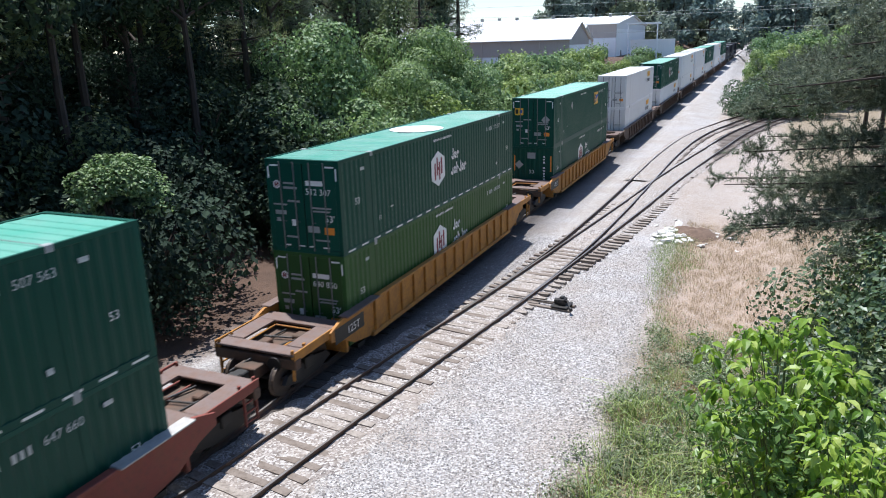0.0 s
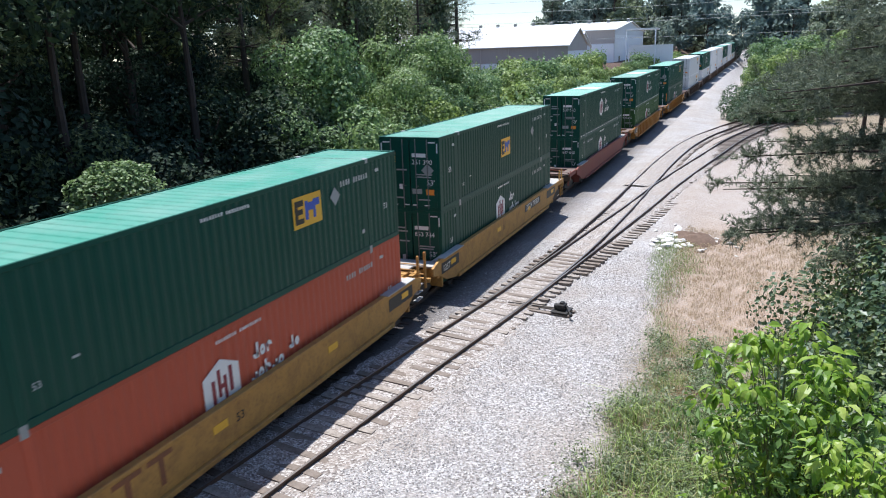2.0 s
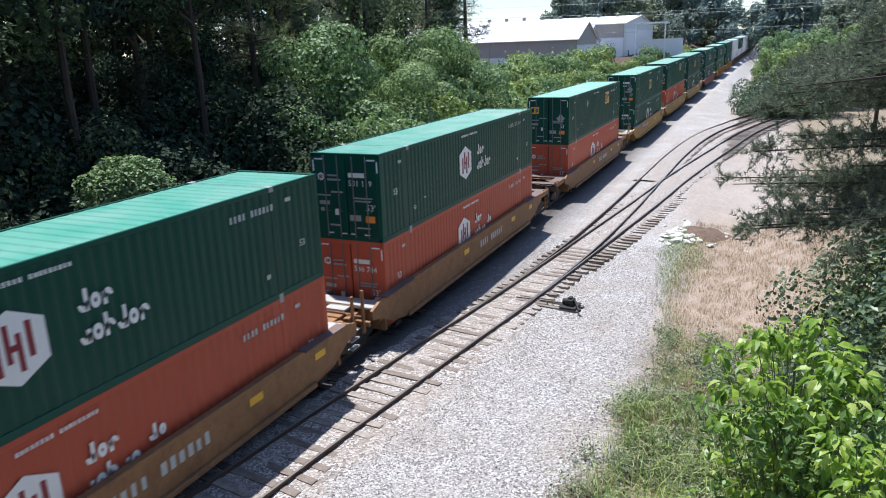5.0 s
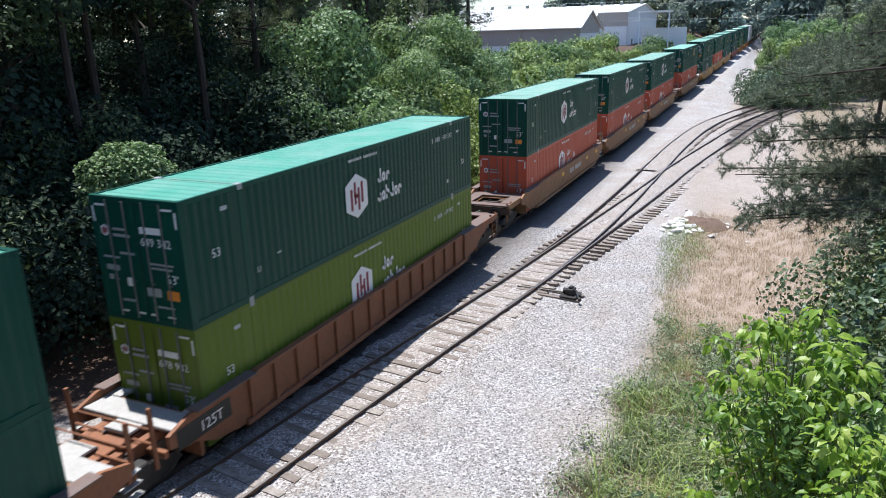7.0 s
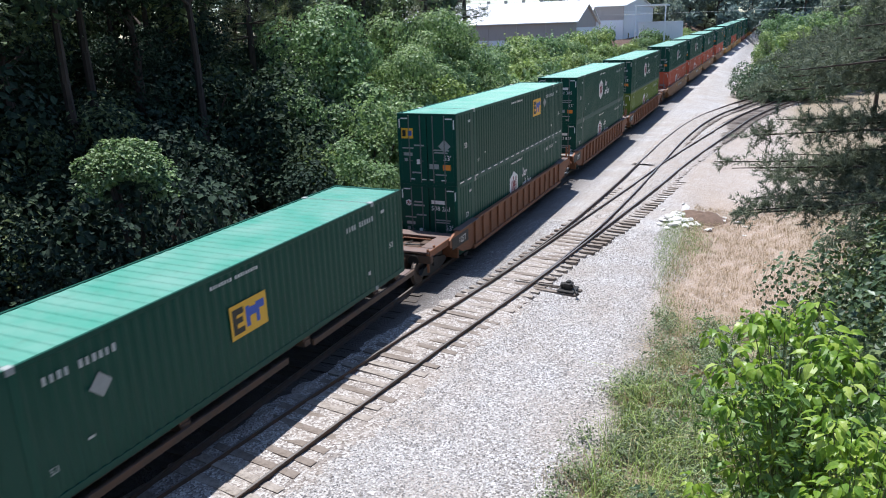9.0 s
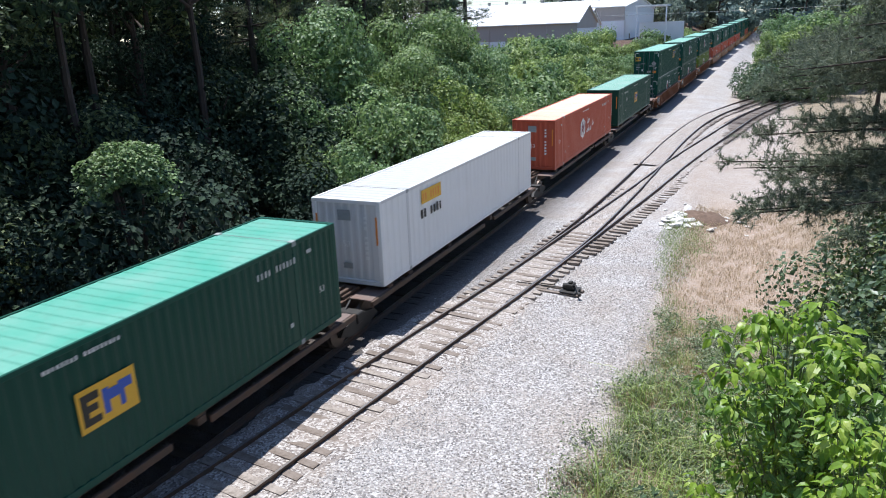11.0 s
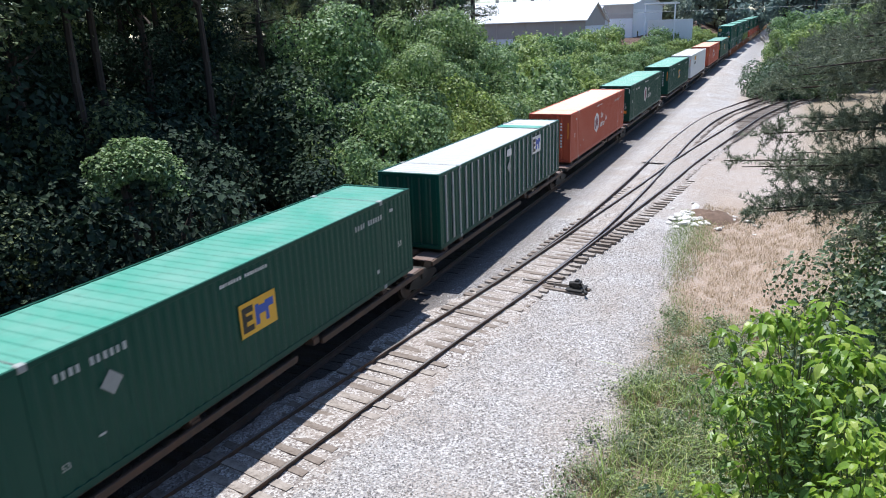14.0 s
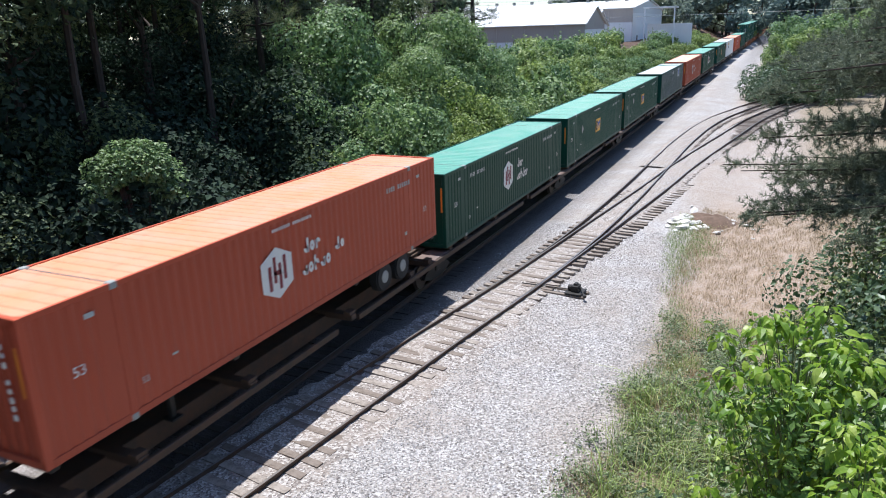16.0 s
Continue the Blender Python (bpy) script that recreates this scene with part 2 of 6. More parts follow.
def rod(bm, a, b, r, n=8, r2=None):
    a, b = Vector(a), Vector(b)
    turn = (b - a).to_track_quat("Z", "Y").to_matrix().to_4x4()
    bmesh.ops.create_cone(bm, cap_ends=True, segments=n, radius1=r, radius2=r if r2 is None else r2, depth=(b - a).length,
                          matrix=Matrix.Translation((a + b) / 2) @ turn)
    return bm


def prism(points, x0, x1):
    """An outline in y and z, drawn out from x0 to x1."""
    bm = bmesh.new()
    a = [bm.verts.new((x0, y, z)) for y, z in points]
    b = [bm.verts.new((x1, y, z)) for y, z in points]
    n = len(points)
    bm.faces.new(a)
    bm.faces.new(b[::-1])
    for i in range(n):
        bm.faces.new((a[i], b[i], b[(i + 1) % n], a[(i + 1) % n]))
    bmesh.ops.recalc_face_normals(bm, faces=bm.faces[:])
    return bm


CACHE = {}


def kept(key, material, build):
    """One mesh for each key and material, shared by all alike parts."""
    if (key, material.name) not in CACHE:
        made = build()
        if isinstance(made, bmesh.types.BMesh):
            me = bpy.data.meshes.new(key)
            made.to_mesh(me)
            made.free()
            me.materials.append(material)
        else:
            me = made
        CACHE[(key, material.name)] = me
    return CACHE[(key, material.name)]


def text_mesh(words, size, material):
    def build():
        cu = bpy.data.curves.new("words", "FONT")
        cu.body, cu.size, cu.extrude, cu.align_x, cu.align_y, cu.resolution_u = words, size, 0.002, "CENTER", "CENTER", 2
        ob = bpy.data.objects.new("words", cu)
        me = bpy.data.meshes.new_from_object(ob)
        bpy.data.objects.remove(ob)
        me.materials.clear()
        me.materials.append(material)
        return me
    return kept("text %s %.2f" % (words, size), material, build)


def lettering(parent, at, n, step, w, h, material=None):
    """A line of unreadable stencilled writing: uneven strokes with a word gap."""
    material = material or MARK_WHITE

    def build():
        rng = random.Random(n * 100 + round(step * 1000))
        spans = []
        for k in range(n):
            if k == n // 2 - 1:
                continue
            u = (k - n / 2) * step
            spans.append((u, u + w * rng.uniform(0.7, 1.0), -h / 2, h / 2 * rng.uniform(0.75, 1.0), -0.002, 0.002))
        return boxes(*spans)
    return part("lettering", kept("lettering %d %.2f %.2f" % (n, step, h), material, build), material, parent, "", at)


# how a flat mark is turned to lie on the flank or on the near end of a box
FLANK = Matrix(((0, 0, 1, 0), (1, 0, 0, 0), (0, 1, 0, 0), (0, 0, 0, 1)))
END = Matrix(((1, 0, 0, 0), (0, 0, -1, 0), (0, 1, 0, 0), (0, 0, 0, 1)))


def plate(w, h, material, parent, at, name="marking", label=""):
    me = kept("plate %.2f %.2f" % (w, h), material, lambda: boxes((-w / 2, w / 2, -h / 2, h / 2, -0.003, 0.003)))
    return part(name, me, material, parent, label, at)


# ---- the ground and the line ----
def smooth(a, b, v):
    t = min(1.0, max(0.0, (v - a) / (b - a)))
    return t * t * (3 - 2 * t)


def onset(u, w):
    """Zero up to u = 0, then a soft bend of length w into a straight rise."""
    return 0.0 if u < 0 else u * u / (2 * w) if u < w else u - w / 2


def line_x(y):
    return 0.0145 * onset(min(y, 340) - 50, 40)


def line_z(y):
    """The main line climbs gently beyond the switch."""
    return 0.0165 * onset(min(y, 340) - 40, 40)


def rise(x, y):
    return line_z(y) * smooth(8.5, 3.8, x)


def ground_z(x, y):
    z = rise(x, y) - 0.2 - 0.35 * smooth(-2.2, -4.2, x) + 3.6 * smooth(-9.5, -19, x) - 0.25 * smooth(8.5, 10.5, x)
    z += 1.5 * smooth(11.5, 17, x) * smooth(70, 20, y)
    near = smooth(60, 20, abs(x)) * smooth(400, 100, abs(y))
    bumpy = noise.noise((x * 0.4, y * 0.4, 0)) * (0.035 + 0.12 * smooth(8.5, 11, x) + 0.25 * smooth(-4, -9, x))
    return z + near * bumpy - 0.05 * smooth(5, 7.5, x)


def build_ground():
    xs = [-3000, -1200, -500, -220, -120, -80, -60, -48] + [-40 + 2 * i for i in range(14)] + [-12 + 0.5 * i for i in range(61)]
    xs += [19, 21, 24, 28, 33, 40, 50, 65, 90, 140, 250, 600, 1300, 3000]
    ys = [-3000, -1200, -600, -300, -120, -60, -30, -15, -6] + [0.8 * i for i in range(90)] + [74 + 3 * i for i in range(30)]
    ys += [168, 180, 200, 230, 270, 330, 420, 600, 900, 1500, 3000]
    nx = len(xs)
    verts = [(x, y, ground_z(x, y)) for y in ys for x in xs]
    faces = [(j * nx + i, j * nx + i + 1, (j + 1) * nx + i + 1, (j + 1) * nx + i) for j in range(len(ys) - 1) for i in range(nx - 1)]
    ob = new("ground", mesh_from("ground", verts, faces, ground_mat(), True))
    tagged(ob, "grey crushed-stone ground turning to dusty earth and leaf litter", "ground", kind="structure")


build_ground()


def spline(points):
    """A smooth curve x(y) through a few points."""
    p = [(2 * points[0][0] - points[1][0], 2 * points[0][1] - points[1][1])] + points + [(2 * points[-1][0] - points[-2][0], 2 * points[-1][1] - points[-2][1])]
    out = []
    for i in range(1, len(p) - 2):
        for k in range(12):
            t = k / 12
            out.append(tuple(0.5 * (2 * p[i][c] + (p[i + 1][c] - p[i - 1][c]) * t + (2 * p[i - 1][c] - 5 * p[i][c] + 4 * p[i + 1][c] - p[i + 2][c]) * t * t
                                    + (3 * p[i][c] - p[i - 1][c] - 3 * p[i + 1][c] + p[i + 2][c]) * t ** 3) for c in (0, 1)))
    return out + [points[-1]]


MAIN = [(0.0, -480.0), (0.0, -100.0), (0.0, 0.0)] + [(line_x(y), y) for y in range(40, 345, 6)] + [(line_x(760), 760.0)]
RIGHT = spline([(0.55, -6), (1.15, 2), (2.1, 9.4), (2.65, 14), (3.3, 19), (4.16, 25), (5.3, 35), (6.25, 43.5), (7.1, 52), (8.9, 66), (11.1, 81), (15.2, 97), (22, 112), (33, 128)])
LEFT = spline([(3.75, 22.5), (4.12, 25), (4.75, 32), (5.15, 41), (5.42, 52), (5.72, 62), (6.5, 73), (8.1, 84), (11.5, 98), (18, 114), (26, 126)])
PROFILE = [(-0.07, -0.17), (0.07, -0.17), (0.07, -0.155), (0.012, -0.13), (0.012, -0.045), (0.036, -0.035), (0.036, -0.004), (0.028, 0.0),
           (-0.028, 0.0), (-0.036, -0.004), (-0.036, -0.035), (-0.012, -0.045), (-0.012, -0.13), (-0.07, -0.155)]


def rail(line, side, parent, name="rail", start=None, end=None):
    pts = [p for p in line if (start is None or p[1] >= start) and (end is None or p[1] <= end)]
    verts, faces, n = [], [], len(PROFILE)
    for i, p in enumerate(pts):
        a, b = pts[max(0, i - 1)], pts[min(len(pts) - 1, i + 1)]
        d = Vector((b[0] - a[0], b[1] - a[1])).normalized()
        for u, z in PROFILE:
            o = side * 0.755 + u
            verts.append((p[0] + d.y * o, p[1] - d.x * o, z + rise(*p)))
    for i in range(len(pts) - 1):
        for k in range(n):
            faces.append((i * n + k, i * n + (k + 1) % n, (i + 1) * n + (k + 1) % n, (i + 1) * n + k))
    me = mesh_from(name, verts, faces, RAIL)
    me.materials.append(RAIL_TOP)
    for f in me.polygons:
        if (f.index % n) in (7,):
            f.material_index = 1
    return part(name, me, RAIL, parent)


def along(line, step):
    """Places at even steps along a line, with the direction there."""
    out, carry = [], 0.0
    for a, b in zip(line, line[1:]):
        d = Vector((b[0] - a[0], b[1] - a[1]))
        n = d.length
        while carry < n:
            out.append((a[0] + d.x * carry / n, a[1] + d.y * carry / n, math.degrees(math.atan2(-d.x, d.y))))
            carry += step
        carry -= n
    return out


TIE_TOP = (-0.1, -0.176)


def track(name, line, label, ties, rails):
    root = tagged(new(name), label, "railway track", kind="structure")
    for side, a, b in rails:
        rail(line, side, root, start=a, end=b)
    rng = random.Random(name)
    spot = []
    for x, y, turn in along(line, 0.54):
        if ties[0] <= y <= ties[1]:
            spot.append((x, y, turn))
    for k, (x, y, turn) in enumerate(spot):
        long = 2.6 + (ties[2](y) if len(ties) > 2 else 0.0)
        # main line ties: oily, with the train's shade darkened into their colour
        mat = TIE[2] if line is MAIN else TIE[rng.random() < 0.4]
        key = "tie %.1f %d" % (long, rng.randrange(4))
        me = kept(key, mat, lambda: worn_tie(long, rng))
        if k < 290:
            part("tie", me, mat, root, "", pose(x + (long - 2.6) * 0.25 + rng.uniform(-0.05, 0.05), y + rng.uniform(-0.03, 0.03), rise(x, y) + TIE_TOP[line is MAIN] - 0.06 * smooth(30, 37, y) - 0.03 * smooth(38, 46, y) + rng.uniform(-0.03, 0.0), rng.uniform(-1, 1), rng.uniform(-1, 1), turn + rng.uniform(-2, 2)))
    return root


def worn_tie(long, rng):
    bm = boxes((-long / 2, long / 2, -0.115, 0.115, -0.17, 0.0))
    bmesh.ops.subdivide_edges(bm, edges=[e for e in bm.edges if abs(e.verts[0].co.x - e.verts[1].co.x) > 1], cuts=3)
    for v in bm.verts:
        v.co += Vector((rng.uniform(-0.03, 0.03), rng.uniform(-0.012, 0.012), rng.uniform(-0.015, 0.006)))
    return bm


def bed(line, half, parent):
    """Dusty fine gravel between and beside the rails of the old siding."""
    m, nt, b = nodes("dusty track bed", 0.95)
    geo = nt.nodes.new("ShaderNodeNewGeometry")
    tc = nt.nodes.new("ShaderNodeTexCoord")
    v = nt.nodes.new("ShaderNodeTexVoronoi")
    v.inputs["Scale"].default_value = 19
    nt.links.new(tc.outputs["Object"], v.inputs["Vector"])
    col = ramp(nt, v.outputs["Color"], [(0.1, (0.12, 0.10, 0.09)), (0.5, (0.30, 0.265, 0.24)), (0.9, (0.58, 0.55, 0.52))])
    col = mix(nt, ramp(nt, noise_of(nt, 0.8, 6), [(0.4, (0, 0, 0)), (0.65, (0.6, 0.6, 0.6))]), col, (0.34, 0.285, 0.24))
    nt.links.new(col, b.inputs["Base Color"])
    bump(nt, b, v.outputs["Distance"], 0.9, 0.04)
    verts, faces = [], []
    rng = random.Random(2)
    spots = [p for p in along(line, 0.3) if p[1] > 7.5]
    for x, y, turn in spots:
        c = math.cos(radians(turn))
        for k in range(9):
            o = half * (1 + 0.3 * smooth(30, 40, y) + 0.7 * smooth(26, 20, y)) * (k - 4) / 4 * (rng.uniform(0.85, 1.15) if k in (0, 8) else 1)
            u, w = x + o * c, y + o * math.sin(radians(turn))
            edge = 0.05 if k in (0, 8) else 0.0
            verts.append((u, w, ground_z(u, w) + 0.07 + 0.03 * smooth(34, 50, w) - 2.2 * edge + 0.03 * noise.noise((u * 2.6, w * 2.6, 2))))
    for i in range(len(spots) - 1):
        for k in range(8):
            faces.append((9 * i + k, 9 * i + k + 1, 9 * i + k + 10, 9 * i + k + 9))
    part("track_bed", mesh_from("track_bed", verts, faces, m, True), m, parent)


track("main_track", MAIN, "mainline railway track with rusty rails on dark ballast", (-2, 150), [(-1, None, None), (1, None, None)])
# the diverging line, longer ties through its switch
siding = track("siding_track", RIGHT, "old siding track with worn grey ties, curving away", (-6, 124, lambda y: 0.3 * round(2 * smooth(26, 36, y) * (y < 46))),
      [(-1, None, None), (1, None, None)])
branch = track("branch_track", LEFT, "second siding track leaving a switch", (52, 121), [(-1, None, None), (1, None, None)])


bed(RIGHT, 1.05, siding)
bed([p for p in LEFT if p[1] > 50], 1.0, branch)


def switch_stand():
    root = tagged(new("switch_stand"), "low black iron switch stand with its throw lever", "switch stand")
    root.matrix_basis = pose(6.25, 24.35, -0.16, 0, 0, -6)
    part("headblock", boxes((-2.2, 0.42, 0.26, 0.44, -0.14, 0.02), (-2.2, 0.42, -0.26, -0.08, -0.14, 0.02), bevel=0.01), TIE[1], root)
    part("base_plate", boxes((-0.32, 0.32, -0.28, 0.46, 0.06, 0.1), bevel=0.01), DARK, root)
    part("housing", boxes((-0.12, 0.16, -0.1, 0.26, 0.1, 0.34), (-0.05, 0.09, -0.02, 0.18, 0.34, 0.42), bevel=0.02), DARK, root)
    lever = rod(boxes((0.12, 0.24, 0.02, 0.12, 0.2, 0.28)), (0.2, 0.07, 0.26), (0.48, -0.35, 0.14), 0.025)
    rod(lever, (0.46, -0.32, 0.15), (0.56, -0.46, 0.13), 0.06)
    part("lever", lever, DARK, root)
    part("throw_rod", rod(bmesh.new(), (-0.1, 0.1, 0.12), (-2.2, 0.14, 0.05), 0.022), DARK, root)
    part("weight", rod(bmesh.new(), (-0.26, 0.06, 0.22), (-0.14, 0.06, 0.22), 0.11, 12), DARK, root)


switch_stand()


def scatter(name, n, place, size, material, label, category, seed):
    """Many small rough stones as one mesh."""
    rng = np.random.default_rng(seed)
    o = np.array([(1, 0, 0), (-1, 0, 0), (0, 1, 0), (0, -1, 0), (0, 0, 1), (0, 0, -1)], float)
    f = np.array([(0, 2, 4), (2, 1, 4), (1, 3, 4), (3, 0, 4)])
    p = place(rng, n)
    s = size * rng.uniform(0.5, 1.35, (len(p), 1, 1)) * rng.uniform(0.6, 1.1, (len(p), 1, 3)) * np.array([1, 1, 0.75])
    v = o[None] * s * rng.uniform(0.7, 1.25, (len(p), 6, 1))
    a = rng.uniform(0, 2 * np.pi, len(p))
    t = rng.uniform(-0.6, 0.6, len(p))
    c, d = np.cos(a)[:, None], np.sin(a)[:, None]
    v = np.stack([v[..., 0] * c - v[..., 1] * d, v[..., 0] * d + v[..., 1] * c, v[..., 2] + v[..., 0] * np.sin(t)[:, None]], -1)
    v += p[:, None]
    faces = (f[None] + 6 * np.arange(len(p))[:, None, None]).reshape(-1, 3)
    ob = new(name, mesh_from(name, v.reshape(-1, 3), faces, material))
    return tagged(ob, label, category, kind="stuff")


STONE = stone_mat()


def on_ballast(rng, n):
    y = 7 + 27 * rng.random(n) ** 1.6
    x = rng.uniform(0.9, 10.2, n)
    keep = (x < 9.6 + np.sin(y * 0.7) * 0.5) & (x > 1.7 + 1.2 * rng.random(n))
    x, y = x[keep], y[keep]
    return np.stack([x, y, [ground_z(a, b) + 0.008 + (0.012 if a < 3.6 else 0.0) for a, b in zip(x, y)]], 1)


scatter("ballast_stones", 52000, on_ballast, 0.031, STONE, "loose grey crushed ballast stones", "gravel", 3)


# ---- boxes of the train ----
LEN, HALF, TALL = 16.154, 1.3, 2.9


def corrugated(y0, y1, x, deep, z0, z1, pitch=0.28):
    """A trapezoid-ribbed steel wall along y."""
    pts, y, d = [(y0, 0.0)], y0 + 0.06, deep
    while y + pitch < y1:
        pts += [(y, 0.0), (y + pitch * 0.18, d), (y + pitch * 0.5, d), (y + pitch * 0.68, 0.0)]
        y += pitch
    pts.append((y1, 0.0))
    s = 1 if x > 0 else -1
    verts = [(x - s * q, v, z) for v, q in pts for z in (z0, z1)]
    faces = [(2 * i, 2 * i + 2, 2 * i + 3, 2 * i + 1)[::s] for i in range(len(pts) - 1)]
    return verts, faces


def flank_mesh(x, material, pitch=0.28):
    def build():
        verts, faces = [], []
        for a, b in ((0.16, 1.9), (2.06, LEN - 2.06), (LEN - 1.9, LEN - 0.16)):
            v, f = corrugated(a, b, x, 0.021, 0.16, TALL - 0.1, pitch)
            faces += [tuple(i + len(verts) for i in q) for q in f]
            verts += v
        return mesh_from("flank", verts, faces, material)
    return kept("flank %.2f %.2f" % (x, pitch), material, build)


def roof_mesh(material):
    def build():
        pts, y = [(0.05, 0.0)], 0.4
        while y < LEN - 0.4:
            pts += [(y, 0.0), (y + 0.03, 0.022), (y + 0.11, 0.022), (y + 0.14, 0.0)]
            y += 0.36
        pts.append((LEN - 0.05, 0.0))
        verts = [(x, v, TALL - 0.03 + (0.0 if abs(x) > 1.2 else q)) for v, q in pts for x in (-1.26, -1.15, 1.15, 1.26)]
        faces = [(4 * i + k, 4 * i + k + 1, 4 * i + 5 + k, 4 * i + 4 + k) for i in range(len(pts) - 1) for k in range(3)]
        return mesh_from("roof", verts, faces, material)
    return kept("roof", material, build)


def oval(parent, ly):
    bm = bmesh.new()
    bmesh.ops.create_cone(bm, cap_ends=True, segments=32, radius1=1.0, radius2=1.0, depth=0.008, matrix=Matrix.Diagonal((1.05, 1.15, 1, 1)))
    part("roof_patch", bm, MARK_WHITE, parent, "white oval patch on the roof", pose(0, ly, TALL + 0.004))


def hub_logo(parent, ly, lz, words, on_end=False):
    """A white hexagon with dark red bars, and two short white word bars beside it."""
    turn = END if on_end else FLANK
    k = 0.2 if on_end else 1.0

    def hexagon():
        bm = bmesh.new()
        vs = [bm.verts.new((0.62 * a, 0.68 * b, 0.0)) for a, b in ((0, 1), (1, 0.55), (1, -0.55), (0, -1), (-1, -0.55), (-1, 0.55))]
        low = [bm.verts.new((v.co.x, v.co.y, -0.006)) for v in vs]
        bm.faces.new(vs[::-1])
        bm.faces.new(low)
        for i in range(6):
            bm.faces.new((vs[i], low[i], low[i - 1], vs[i - 1]))
        bmesh.ops.recalc_face_normals(bm, faces=bm.faces[:])
        return bm
    at = Matrix.Translation((ly, -0.012, lz) if on_end else (HALF + 0.006, ly, lz)) @ turn
    logo = part("logo_hexagon", kept("hexagon", MARK_WHITE, hexagon), MARK_WHITE, parent, "white hexagonal mark", at @ Matrix.Diagonal((k, k, 1, 1)))

    def bars():
        return boxes((-0.36, -0.25, -0.4, 0.24, 0, 0.012), (-0.15, -0.05, -0.24, 0.44, 0, 0.012), (0.05, 0.15, -0.44, 0.24, 0, 0.012),
                     (0.25, 0.36, -0.24, 0.4, 0, 0.012), (-0.15, 0.15, -0.05, 0.06, 0, 0.012))
    part("logo_emblem", kept("logo bars", MARK_RED, bars), MARK_RED, logo)
    if on_end:
        plate(0.42, 0.06, MARK_GREY, parent, Matrix.Translation((ly + 0.45, -0.012, lz + 0.05)) @ END)
        plate(0.5, 0.07, MARK_GREY, parent, Matrix.Translation((ly + 0.48, -0.012, lz - 0.09)) @ END)
        return
    for dy, dz, w, h in words:
        # rounded strokes and rings stand for the brand words
        def strokes(w=w, h=h):
            rng = random.Random(round(w * 100))
            bm, u, k = bmesh.new(), -w / 2 + 0.11, 0
            while u < w / 2 - 0.02:
                low, r, thick = -h / 2 + 0.02, h * 0.33, 0.085
                arc = (0, 20) if k % 3 == 1 else (0, 11) if k % 3 == 2 else (10, 21)
                for i in range(*arc):
                    q = [(math.cos(6.283 * j / 20), math.sin(6.283 * j / 20)) for j in (i, i + 1)]
                    ring = [(u + e * c * 0.85, low + r + e * d) for (c, d), e in ((q[0], r), (q[1], r), (q[1], r - thick), (q[0], r - thick))]
                    bm.faces.new([bm.verts.new((x, y, 0.004)) for x, y in ring])
                if k % 3 != 1:
                    tall = h / 2 if rng.random() < 0.5 else h * 0.12
                    x = (u - 0.11, u - 0.03) if k % 3 == 2 else (u + 0.03, u + 0.11)
                    bm.faces.new([bm.verts.new((p, q, 0.004)) for p, q in ((x[0], low), (x[1], low), (x[1], tall), (x[0], tall))])
                u += 0.25
                k += 1
            bmesh.ops.recalc_face_normals(bm, faces=bm.faces[:])
            return bm
        part("word_mark", kept("word %.2f %.2f" % (w, h), MARK_WHITE, strokes), MARK_WHITE, parent, "", Matrix.Translation((HALF + 0.006, ly + dy, lz + dz * 1.15)) @ FLANK @ Matrix.Diagonal((1.12, 1.3, 1, 1)))


def sign_mark(parent, ly, lz, back=None, proud=0.006):
    """A yellow sign with a black and a blue block shape."""
    back = back or MARK_YELLOW
    at = Matrix.Translation((HALF + proud, ly, lz)) @ FLANK
    sign = plate(1.36, 0.86, back, parent, at, "sign", "yellow rectangular sign" if back is MARK_YELLOW else "white rectangular sign")
    part("black_shape", kept("sign dark", MARK_BLACK, lambda: boxes((-0.6, -0.46, -0.32, 0.32, 0, 0.01), (-0.46, -0.2, 0.16, 0.32, 0, 0.01),
         (-0.46, -0.24, -0.06, 0.08, 0, 0.01), (-0.46, -0.2, -0.32, -0.18, 0, 0.01))), MARK_BLACK, sign)
    part("blue_shape", kept("sign blue", MARK_BLUE, lambda: boxes((-0.12, 0.02, -0.26, 0.26, 0, 0.01), (0.02, 0.26, -0.02, 0.2, 0, 0.01),
         (0.26, 0.38, -0.26, 0.26, 0, 0.01), (0.38, 0.58, 0.06, 0.26, 0, 0.01))), MARK_BLUE, sign)


